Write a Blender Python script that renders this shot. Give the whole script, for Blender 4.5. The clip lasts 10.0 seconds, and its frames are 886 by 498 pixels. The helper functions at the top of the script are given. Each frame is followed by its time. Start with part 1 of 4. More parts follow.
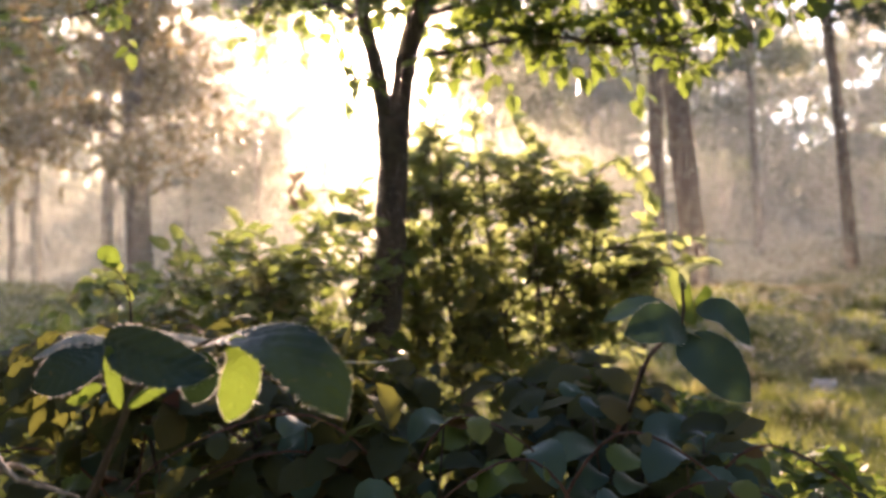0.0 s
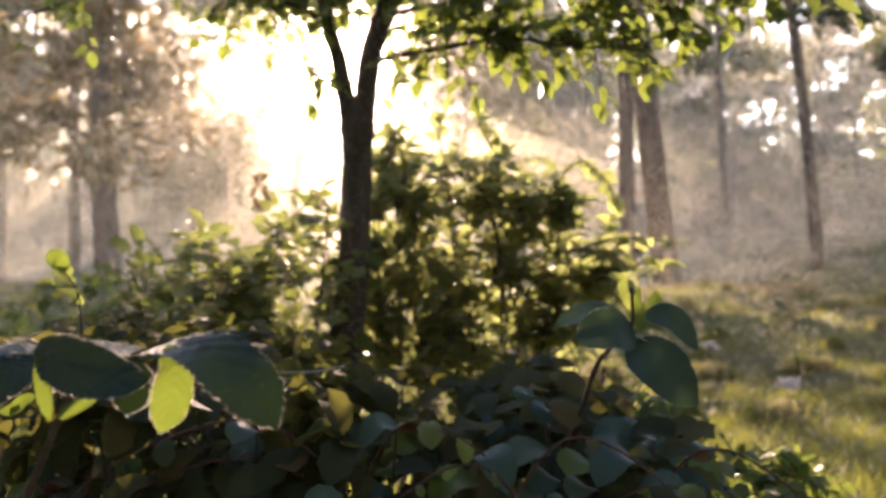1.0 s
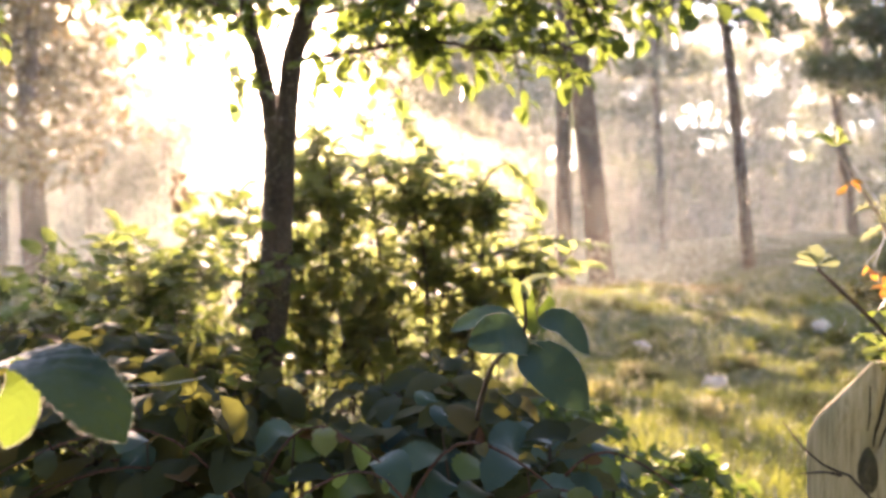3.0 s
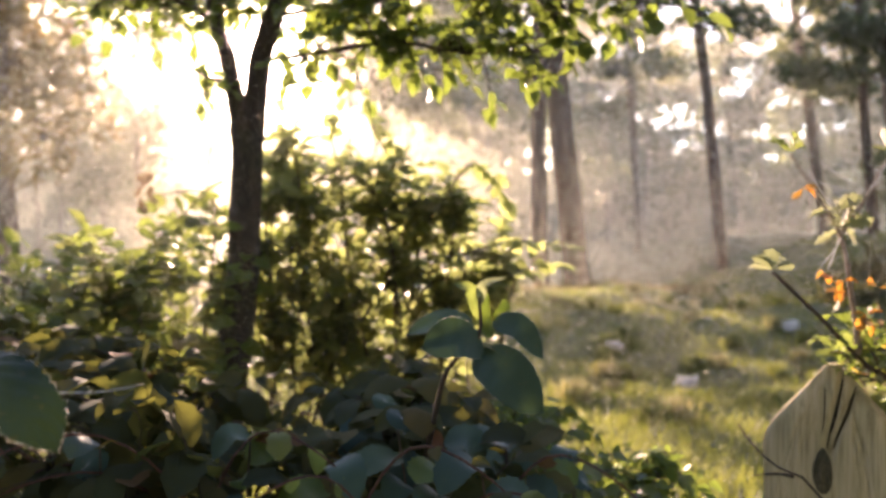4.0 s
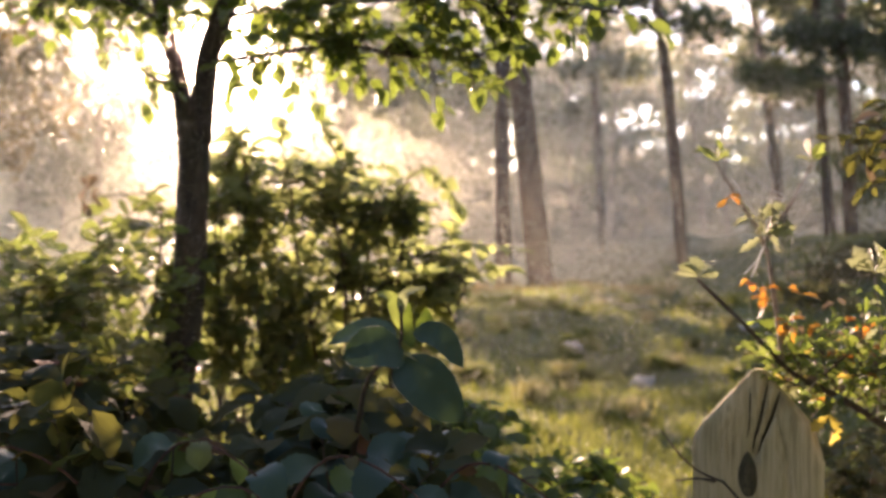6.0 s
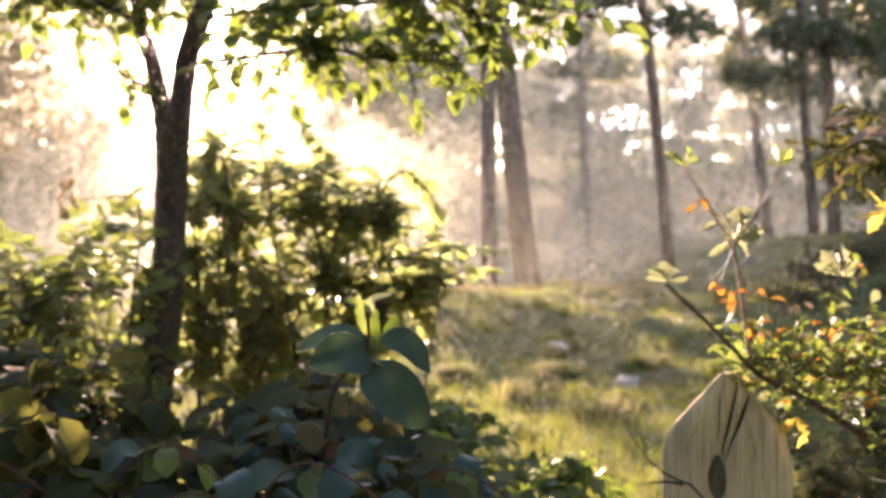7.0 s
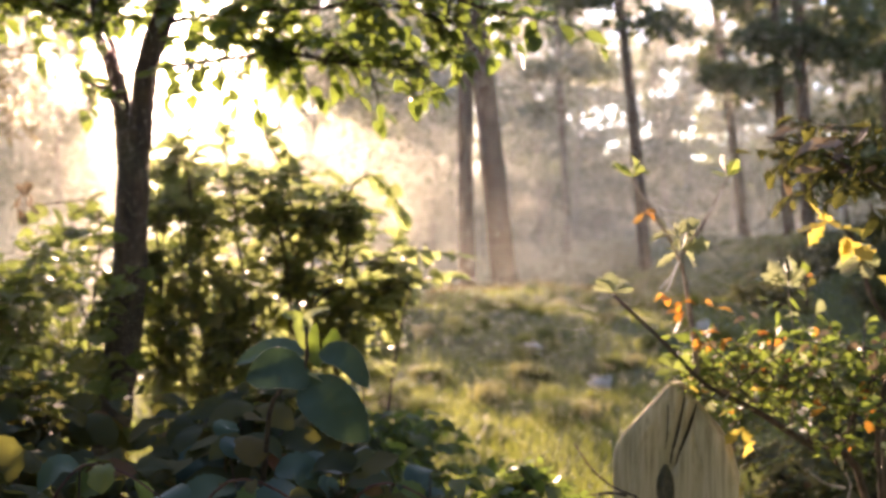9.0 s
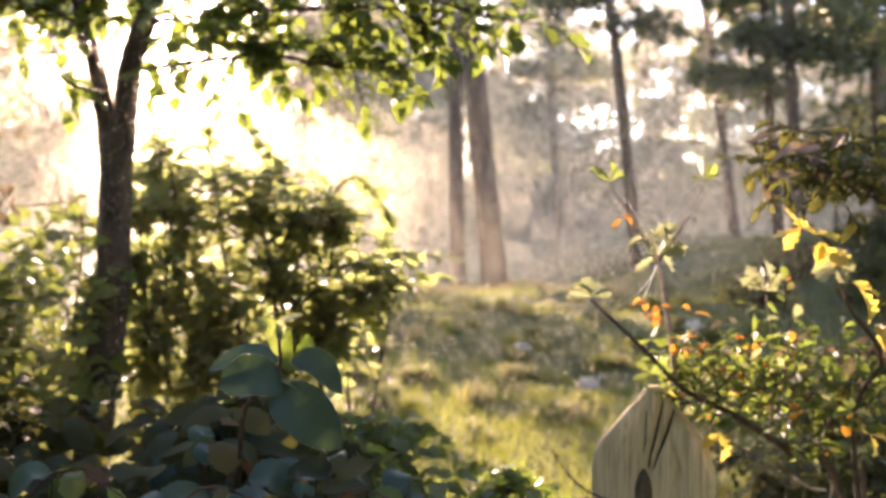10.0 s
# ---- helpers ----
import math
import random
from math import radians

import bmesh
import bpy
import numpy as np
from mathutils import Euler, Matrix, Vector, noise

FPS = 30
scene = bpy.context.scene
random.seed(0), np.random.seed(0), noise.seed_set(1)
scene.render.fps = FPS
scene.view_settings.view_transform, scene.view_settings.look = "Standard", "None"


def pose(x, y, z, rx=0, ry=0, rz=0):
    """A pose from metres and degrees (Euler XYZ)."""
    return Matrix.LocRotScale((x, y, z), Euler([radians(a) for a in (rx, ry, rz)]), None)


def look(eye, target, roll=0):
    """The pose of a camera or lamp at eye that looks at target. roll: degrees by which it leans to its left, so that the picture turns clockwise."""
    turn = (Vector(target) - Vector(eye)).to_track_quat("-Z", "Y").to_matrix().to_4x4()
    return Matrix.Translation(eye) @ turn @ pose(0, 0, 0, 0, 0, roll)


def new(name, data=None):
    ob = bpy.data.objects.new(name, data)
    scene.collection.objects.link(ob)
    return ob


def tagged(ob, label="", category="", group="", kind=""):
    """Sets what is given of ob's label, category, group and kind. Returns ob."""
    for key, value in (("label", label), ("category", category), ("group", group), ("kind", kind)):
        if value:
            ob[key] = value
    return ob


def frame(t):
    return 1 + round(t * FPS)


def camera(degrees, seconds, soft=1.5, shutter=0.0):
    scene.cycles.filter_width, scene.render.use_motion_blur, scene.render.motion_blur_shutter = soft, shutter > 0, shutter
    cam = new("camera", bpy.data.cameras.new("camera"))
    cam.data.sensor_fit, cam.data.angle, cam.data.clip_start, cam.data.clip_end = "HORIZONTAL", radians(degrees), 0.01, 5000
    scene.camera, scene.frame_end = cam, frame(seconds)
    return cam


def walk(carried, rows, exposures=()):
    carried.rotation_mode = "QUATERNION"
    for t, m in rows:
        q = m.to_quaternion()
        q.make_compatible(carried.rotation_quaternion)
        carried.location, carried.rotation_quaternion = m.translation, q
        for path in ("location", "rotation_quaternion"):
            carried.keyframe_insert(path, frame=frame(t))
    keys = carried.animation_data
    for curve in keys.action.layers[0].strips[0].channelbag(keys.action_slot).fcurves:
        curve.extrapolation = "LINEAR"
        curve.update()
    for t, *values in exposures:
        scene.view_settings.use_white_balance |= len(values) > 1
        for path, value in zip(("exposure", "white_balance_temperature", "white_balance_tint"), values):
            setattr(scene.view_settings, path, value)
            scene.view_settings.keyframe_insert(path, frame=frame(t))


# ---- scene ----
cam = camera(53.9, 10.0, soft=3.0)
cam.data.dof.use_dof = True
cam.data.dof.focus_distance = 1.45
cam.data.dof.aperture_fstop = 3.8
# seconds, eye x y z, yaw to the left, pitch up, roll
PATH = [
    (0, 0.0160, -0.0153, 1.3069, 2.145, 0.681, -0.048),
    (0.5, 0.0371, -0.0122, 1.3133, 1.166, 0.622, 0.078),
    (1, 0.0570, -0.0132, 1.3181, 0.357, 0.628, 0.029),
    (1.5, 0.0811, -0.0102, 1.3212, -0.672, 0.613, -0.029),
    (2, 0.1045, -0.0113, 1.3242, -1.622, 0.553, 0.077),
    (2.5, 0.1276, -0.0113, 1.3259, -2.524, 0.611, 0.044),
    (4, 0.1912, -0.0169, 1.3372, -4.852, 0.591, 0.110),
    (4.5, 0.2105, -0.0197, 1.3406, -5.504, 0.575, 0.173),
    (5, 0.2293, -0.0235, 1.3456, -6.015, 0.579, 0.122),
    (5.5, 0.2540, -0.0271, 1.3506, -6.509, 0.566, 0.175),
    (7, 0.3175, -0.0468, 1.3700, -7.760, 0.507, 0.048),
    (7.5, 0.3343, -0.0500, 1.3756, -8.082, 0.511, 0.064),
    (8, 0.3564, -0.0501, 1.3832, -8.389, 0.492, 0.037),
    (8.5, 0.3764, -0.0543, 1.3914, -8.689, 0.471, 0.001),
    (9, 0.3978, -0.0529, 1.3984, -8.991, 0.438, 0.036),
    (9.5, 0.4146, -0.0525, 1.4054, -9.238, 0.404, 0.130),
    (10, 0.4332, -0.0537, 1.4107, -9.502, 0.405, 0.048),
]
walk(cam, [(t, pose(x, y, z, 90 + pitch, 0, yaw) @ pose(0, 0, 0, 0, 0, roll)) for t, x, y, z, yaw, pitch, roll in PATH],
     exposures=[(t, 2.92 + e, 7400, 35) for t, e in ((0.0, 0.15), (0.6, 0.05), (1.2, 0.0), (1.6, 0.25), (2.1, 0.9), (2.7, 0.95), (3.8, 0.4), (4.5, 0.1), (4.8, -0.05), (5.7, 0.0), (6.8, 0.25), (7.2, 0.8), (8.0, 0.9), (8.6, 0.55), (9.1, 0.25), (9.6, 0.45), (10.0, 0.55))])

# ---- world, sun ----
SUN_AZ, SUN_EL = 7.6, 13.2          # degrees left of +y, and above the horizon
world = bpy.data.worlds.new("hazy_morning_sky")
scene.world = world
world.use_nodes = True
wn = world.node_tree
sky = wn.nodes.new("ShaderNodeTexSky")
sky.sky_type = "NISHITA"
sky.sun_disc = False
sky.sun_elevation = radians(SUN_EL)
sky.sun_rotation = radians(-SUN_AZ)
sky.dust_density = 1.0
sky.air_density = 1.0
sky.ozone_density = 2.5
wn.links.new(sky.outputs[0], wn.nodes["Background"].inputs[0])
wn.nodes["Background"].inputs[1].default_value = 0.11
sun_way = Vector((-math.sin(radians(SUN_AZ)) * math.cos(radians(SUN_EL)), math.cos(radians(SUN_AZ)) * math.cos(radians(SUN_EL)), math.sin(radians(SUN_EL))))
lamp = bpy.data.lights.new("sun", "SUN")
lamp.energy, lamp.angle, lamp.color = 5.0, radians(0.6), (1.0, 0.86, 0.66)
sun = new("sun", lamp)
sun.matrix_basis = look(sun_way * 300, (0, 0, 0))


# ---- materials ----
def nodes_of(name):
    m = bpy.data.materials.new(name)
    m.use_nodes = True
    t = m.node_tree
    return m, t, t.nodes["Principled BSDF"], t.nodes["Material Output"]


def node(t, kind, **values):
    n = t.nodes.new(kind)
    for k, v in values.items():
        n.inputs[k.replace("_", " ")].default_value = v
    return n


def ramp(t, source, stops):
    r = t.nodes.new("ShaderNodeValToRGB")
    while len(r.color_ramp.elements) < len(stops):
        r.color_ramp.elements.new(0.5)
    for e, (p, c) in zip(r.color_ramp.elements, stops):
        e.position, e.color = p, (*c, 1)
    t.links.new(source, r.inputs[0])
    return r.outputs[0]


def mixed(t, a, b, fac, how="MIX"):
    n = t.nodes.new("ShaderNodeMix")
    n.data_type, n.blend_type = "RGBA", how
    for socket, v in ((n.inputs[0], fac), (n.inputs[6], a), (n.inputs[7], b)):
        if isinstance(v, bpy.types.NodeSocket):
            t.links.new(v, socket)
        elif isinstance(v, tuple):
            socket.default_value = (*v, 1)
        else:
            socket.default_value = v
    return n.outputs[2]


def coords(t, scale=(1, 1, 1)):
    c, m = t.nodes.new("ShaderNodeTexCoord"), t.nodes.new("ShaderNodeMapping")
    m.inputs["Scale"].default_value = scale
    t.links.new(c.outputs["Object"], m.inputs[0])
    return m.outputs[0]


def noisy(t, vec, scale, detail=4.0, rough=0.6):
    n = node(t, "ShaderNodeTexNoise", Scale=scale, Detail=detail, Roughness=rough)
    t.links.new(vec, n.inputs["Vector"])
    return n.outputs["Fac"]


def bumped(t, height, strength, distance, shader):
    b = node(t, "ShaderNodeBump", Strength=strength, Distance=distance)
    t.links.new(height, b.inputs["Height"])
    t.links.new(b.outputs[0], shader.inputs["Normal"])


def leaf_material(name, stops, glow, translucence=0.45, rough=0.45, spots=(0.16, 0.09, 0.03), spotted=0.25, vein=300.0, sheen=0.0, patches=None, gloss=0.2):
    """Leaf: colour by the piece, brown flecks, light coming through the blade."""
    m, t, p, out = nodes_of(name)
    info, geo = t.nodes.new("ShaderNodeObjectInfo"), t.nodes.new("ShaderNodeNewGeometry")
    add = t.nodes.new("ShaderNodeMath")
    add.operation = "ADD"
    t.links.new(info.outputs["Random"], add.inputs[0])
    t.links.new(geo.outputs["Random Per Island"], add.inputs[1])
    fr = t.nodes.new("ShaderNodeMath")
    fr.operation = "FRACT"
    t.links.new(add.outputs[0], fr.inputs[0])
    vec = coords(t)
    base = ramp(t, fr.outputs[0], stops)
    if patches:
        base = mixed(t, base, patches, ramp(t, noisy(t, vec, 0.75, 4.0), [(0.42, (0.0, 0.0, 0.0)), (0.58, (0.85, 0.85, 0.85))]))
    mottle = noisy(t, vec, 40.0)
    base = mixed(t, base, (0.5, 0.5, 0.5), ramp(t, mottle, [(0.3, (0.0, 0.0, 0.0)), (0.8, (0.5, 0.5, 0.5))]), "OVERLAY")
    fleck = ramp(t, noisy(t, vec, 90.0, 2.0), [(0.66, (0, 0, 0)), (0.72, (spotted, spotted, spotted))])
    base = mixed(t, base, spots, fleck)
    t.links.new(base, p.inputs["Base Color"])
    p.inputs["Roughness"].default_value = rough
    p.inputs["Specular IOR Level"].default_value = gloss
    p.inputs["Sheen Weight"].default_value, p.inputs["Sheen Roughness"].default_value = sheen, 0.35
    bumped(t, noisy(t, vec, vein, 2.0), 0.35, 0.002, p)
    tr = t.nodes.new("ShaderNodeBsdfTranslucent")
    through_colour = mixed(t, base, glow, 0.72)
    t.links.new(mixed(t, through_colour, spots, fleck), tr.inputs[0])
    mix = t.nodes.new("ShaderNodeMixShader")
    mix.inputs[0].default_value = translucence
    t.links.new(p.outputs[0], mix.inputs[1])
    t.links.new(tr.outputs[0], mix.inputs[2])
    t.links.new(mix.outputs[0], out.inputs[0])
    return m


def bark_material(name, dark, light, scale=6.0, moss=(0.06, 0.08, 0.03), mossy=0.3):
    m, t, p, out = nodes_of(name)
    vec = coords(t, (1, 1, 0.22))
    plates = noisy(t, vec, scale, 6.0, 0.65)
    v = t.nodes.new("ShaderNodeTexVoronoi")
    v.feature = "DISTANCE_TO_EDGE"
    v.inputs["Scale"].default_value = scale * 3
    t.links.new(vec, v.inputs["Vector"])
    colour = ramp(t, plates, [(0.3, dark), (0.7, light)])
    colour = mixed(t, colour, moss, ramp(t, noisy(t, coords(t), scale * 0.4, 3.0), [(0.5, (0, 0, 0)), (0.7, (mossy, mossy, mossy))]))
    colour = mixed(t, colour, (0.25, 0.25, 0.25), ramp(t, v.outputs["Distance"], [(0.0, (0.6, 0.6, 0.6)), (0.12, (0, 0, 0))]), "MULTIPLY")
    t.links.new(colour, p.inputs["Base Color"])
    p.inputs["Roughness"].default_value = 0.9
    bumped(t, plates, 0.8, 0.03, p)
    return m


leaf_hazel = leaf_material("hazel_leaf", [(0.0, (0.03, 0.058, 0.046)), (0.6, (0.04, 0.074, 0.052)), (1.0, (0.055, 0.088, 0.045))], (0.12, 0.22, 0.04), 0.05, 0.72, sheen=0.45)
# sprig leaves darker than hazel_leaf: their shade is put into the colour
leaf_shaded = leaf_material("shaded_hazel_leaf", [(0.0, (0.012, 0.03, 0.028)), (1.0, (0.018, 0.038, 0.028))], (0.12, 0.2, 0.04), 0.012, 0.75, sheen=0.3)
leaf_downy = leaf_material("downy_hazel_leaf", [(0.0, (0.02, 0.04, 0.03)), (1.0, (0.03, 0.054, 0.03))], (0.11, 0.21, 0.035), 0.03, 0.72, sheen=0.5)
leaf_bright = leaf_material("bright_hazel_leaf", [(0.0, (0.06, 0.1, 0.02)), (1.0, (0.1, 0.14, 0.03))], (0.2, 0.28, 0.035), 0.33, 0.5, sheen=0.2)
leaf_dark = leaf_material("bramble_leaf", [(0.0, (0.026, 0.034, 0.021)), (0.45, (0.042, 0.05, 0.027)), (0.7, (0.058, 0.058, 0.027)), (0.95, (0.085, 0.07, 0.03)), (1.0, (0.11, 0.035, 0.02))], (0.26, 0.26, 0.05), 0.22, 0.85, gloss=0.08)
leaf_bush = leaf_material("bush_leaf", [(0.0, (0.04, 0.06, 0.024)), (0.55, (0.065, 0.085, 0.03)), (0.9, (0.13, 0.13, 0.05)), (1.0, (0.24, 0.18, 0.09))], (0.44, 0.5, 0.17), 0.56, 0.45)
leaf_canopy = leaf_material("canopy_leaf", [(0.0, (0.035, 0.06, 0.02)), (0.6, (0.06, 0.09, 0.025)), (1.0, (0.12, 0.13, 0.035))], (0.3, 0.4, 0.06), 0.36, 0.45)
leaf_lime = leaf_material("lime_leaf", [(0.0, (0.06, 0.09, 0.022)), (0.6, (0.1, 0.13, 0.035)), (0.92, (0.18, 0.17, 0.05)), (1.0, (0.26, 0.18, 0.07))], (0.3, 0.37, 0.08), 0.4, 0.5)
leaf_autumn = leaf_material("autumn_leaf", [(0.0, (0.25, 0.05, 0.025)), (0.5, (0.38, 0.14, 0.03)), (1.0, (0.42, 0.28, 0.06))], (0.65, 0.3, 0.04), 0.4, 0.5)
leaf_pale = leaf_material("pale_leaf", [(0.0, (0.1, 0.12, 0.05)), (0.5, (0.18, 0.19, 0.1)), (1.0, (0.3, 0.28, 0.18))], (0.42, 0.46, 0.22), 0.3, 0.5)
leaf_withered = leaf_material("withered_leaf", [(0.0, (0.1, 0.065, 0.04)), (0.6, (0.18, 0.13, 0.085)), (1.0, (0.3, 0.24, 0.17))], (0.3, 0.22, 0.12), 0.2, 0.6)
leaf_rust = leaf_material("rust_leaf", [(0.0, (0.07, 0.075, 0.025)), (0.5, (0.14, 0.1, 0.035)), (1.0, (0.26, 0.15, 0.045))], (0.5, 0.36, 0.11), 0.42, 0.6)
needle = leaf_material("pine_needle", [(0.0, (0.035, 0.06, 0.03)), (0.6, (0.055, 0.08, 0.035)), (1.0, (0.1, 0.1, 0.045))], (0.26, 0.28, 0.09), 0.4, 0.55)
grass_mat = leaf_material("grass_blade", [(0.0, (0.055, 0.075, 0.018)), (0.65, (0.095, 0.112, 0.025)), (1.0, (0.2, 0.17, 0.05))], (0.3, 0.33, 0.055), 0.42, 0.5, patches=(0.05, 0.055, 0.016))
straw_mat = leaf_material("straw_blade", [(0.0, (0.12, 0.11, 0.04)), (0.6, (0.2, 0.17, 0.07)), (1.0, (0.3, 0.24, 0.11))], (0.4, 0.38, 0.12), 0.4, 0.5)
bark_dark = bark_material("dark_bark", (0.025, 0.018, 0.014), (0.1, 0.07, 0.05), 14.0)
bark_pine = bark_material("pine_bark", (0.06, 0.035, 0.022), (0.17, 0.1, 0.06), 5.0, mossy=0.15)
bark_twig = bark_material("twig_bark", (0.04, 0.026, 0.018), (0.12, 0.08, 0.05), 60.0)
bark_cane = bark_material("bramble_cane_bark", (0.07, 0.028, 0.02), (0.16, 0.075, 0.045), 50.0)
bark_pale = bark_material("pale_twig_bark", (0.24, 0.18, 0.14), (0.5, 0.42, 0.33), 60.0, mossy=0.0)


def ground_material():
    m, t, p, out = nodes_of("mossy_forest_floor")
    vec = coords(t)
    big, mid, fine = noisy(t, vec, 0.5, 3.0), noisy(t, vec, 3.0, 5.0), noisy(t, vec, 40.0, 4.0)
    colour = ramp(t, mid, [(0.3, (0.045, 0.046, 0.014)), (0.5, (0.085, 0.088, 0.022)), (0.72, (0.135, 0.125, 0.038))])
    colour = mixed(t, colour, (0.075, 0.07, 0.03), ramp(t, big, [(0.48, (0, 0, 0)), (0.65, (0.7, 0.7, 0.7))]))
    colour = mixed(t, colour, (0.5, 0.5, 0.5), fine, "OVERLAY")
    t.links.new(colour, p.inputs["Base Color"])
    p.inputs["Roughness"].default_value = 0.95
    bumped(t, fine, 0.7, 0.03, p)
    return m


def wood_material():
    m, t, p, out = nodes_of("weathered_wood")
    grain = noisy(t, coords(t, (1, 1, 0.05)), 90.0, 5.0, 0.7)
    broad = noisy(t, coords(t, (1, 1, 0.15)), 14.0, 3.0)
    colour = ramp(t, grain, [(0.28, (0.22, 0.16, 0.08)), (0.5, (0.52, 0.42, 0.24)), (0.75, (0.66, 0.55, 0.36))])
    colour = mixed(t, colour, (0.17, 0.17, 0.08), ramp(t, broad, [(0.45, (0, 0, 0)), (0.75, (0.6, 0.6, 0.6))]))
    t.links.new(colour, p.inputs["Base Color"])
    p.inputs["Roughness"].default_value = 0.85
    bumped(t, grain, 0.7, 0.006, p)
    return m


def mist_material():
    """Fine water droplets that pass the sun on, partly wide, partly ahead."""
    m, t, p, out = nodes_of("mist_droplet")
    t.nodes.remove(p)
    tr = t.nodes.new("ShaderNodeBsdfTranslucent")
    tr.inputs[0].default_value = (0.84, 0.81, 0.67, 1)
    ahead = node(t, "ShaderNodeBsdfRefraction", Roughness=0.45, IOR=1.2)
    ahead.inputs[0].default_value = (0.95, 0.9, 0.78, 1)
    mix = t.nodes.new("ShaderNodeMixShader")
    mix.inputs[0].default_value = 0.14
    t.links.new(tr.outputs[0], mix.inputs[1])
    t.links.new(ahead.outputs[0], mix.inputs[2])
    t.links.new(mix.outputs[0], out.inputs[0])
    return m


def plain(name, colour, rough=0.6):
    m, t, p, out = nodes_of(name)
    vec = coords(t)
    t.links.new(mixed(t, colour, tuple(c * 0.6 for c in colour), noisy(t, vec, 60.0)), p.inputs["Base Color"])
    p.inputs["Roughness"].default_value = rough
    return m


ground_mat, wood_mat, mist_mat = ground_material(), wood_material(), mist_material()
silk_mat = plain("spider_silk", (0.8, 0.78, 0.72), 0.3)
flower_mat = plain("pale_tuft", (0.75, 0.72, 0.65), 0.8)
down_mat = leaf_material("leaf_down", [(0.0, (0.7, 0.65, 0.58)), (1.0, (0.85, 0.8, 0.74))], (0.95, 0.9, 0.82), 0.6, 0.6, spotted=0.0)


# ---- builders ----
def thing(name, base, label, category, group="", kind=""):
    ob = new(name)
    ob.empty_display_size = 0.1
    ob.matrix_basis = Matrix.Translation(base)
    return tagged(ob, label, category, group, kind)


def mesh_of(name, verts, faces, material, smooth=True):
    me = bpy.data.meshes.new(name)
    me.from_pydata([tuple(v) for v in verts], [], faces)
    me.materials.append(material)
    if smooth:
        me.polygons.foreach_set("use_smooth", [True] * len(me.polygons))
    me.update()
    return me


def part(name, me, parent, label="", kind=""):
    """A mesh in world places, hung under its thing."""
    ob = new(name, me)
    ob.parent = parent
    off = parent.matrix_basis.translation
    if parent.parent:
        off = off + parent.parent.matrix_basis.translation
    ob.matrix_basis = Matrix.Translation(-off)
    return tagged(ob, label, kind=kind)


def smooth_line(points, steps):
    """A line of steps points gliding through the given ones."""
    pts = np.array(points, float)
    if len(pts) == 2:
        return np.array([pts[0] + (pts[1] - pts[0]) * k / (steps - 1) for k in range(steps)])
    ext = np.vstack([2 * pts[0] - pts[1], pts, 2 * pts[-1] - pts[-2]])
    out = []
    for k in range(steps):
        u = k / (steps - 1) * (len(pts) - 1)
        i = min(int(u), len(pts) - 2)
        f = u - i
        a, b, c, d = ext[i : i + 4]
        out.append(0.5 * (2 * b + (c - a) * f + (2 * a - 5 * b + 4 * c - d) * f**2 + (3 * b - a - 3 * c + d) * f**3))
    return np.array(out)


def tube(line, radii, sides=7, rough=0.0, rng=None):
    """Verts and faces of a tapered limb along a line."""
    line = np.array(line, float)
    n = len(line)
    radii = np.interp(np.linspace(0, 1, n), np.linspace(0, 1, len(radii)), radii)
    verts, faces = [], []
    for i in range(n):
        d = line[min(i + 1, n - 1)] - line[max(i - 1, 0)]
        d /= np.linalg.norm(d) + 1e-9
        a = np.cross(d, (0.31, 0.95, 0.05))
        a /= np.linalg.norm(a) + 1e-9
        b = np.cross(d, a)
        for s in range(sides):
            w = 2 * math.pi * s / sides
            r = radii[i] * (1 + (rng.uniform(-rough, rough) if rng else 0))
            verts.append(line[i] + r * (math.cos(w) * a + math.sin(w) * b))
    for i in range(n - 1):
        for s in range(sides):
            q = (s + 1) % sides
            faces.append((i * sides + s, i * sides + q, (i + 1) * sides + q, (i + 1) * sides + s))
    faces.append(tuple(range(sides))[::-1])
    faces.append(tuple((n - 1) * sides + s for s in range(sides)))
    return verts, faces


def joined(chunks):
    verts, faces = [], []
    for v, f in chunks:
        k = len(verts)
        verts.extend(v)
        faces.extend(tuple(i + k for i in face) for face in f)
    return verts, faces


def leaf_shape(fold=0.25, droop=0.25, wide=0.62, rows=4, twist=0.0, tip=1.3, lobes=0.0):
    """A small leaf along +x of length 1, folded on its midrib, drooping to its tip."""
    verts, faces = [(0, 0, 0)], []
    for r in range(1, rows):
        u = r / rows
        w = wide / 2 * math.sin(math.pi * u ** (0.75 if tip > 1 else 1.5)) ** 0.8 * (1 - 0.25 * (tip - 1) * u)
        w *= 1 + (lobes if r % 2 else -lobes)
        z = -droop * u * u
        a = twist * u
        for side in (-1, 0, 1):
            verts.append((u, side * w * math.cos(fold), z + abs(side) * w * math.sin(fold) + side * w * math.sin(a)))
    verts.append((1, 0, -droop))
    end = len(verts) - 1
    faces += [(0, 2, 1), (0, 3, 2)]
    for r in range(rows - 2):
        k = 1 + 3 * r
        faces += [(k, k + 1, k + 4, k + 3), (k + 1, k + 2, k + 5, k + 4)]
    k = 1 + 3 * (rows - 2)
    faces += [(k, k + 1, end), (k + 1, k + 2, end)]
    return np.array(verts), faces


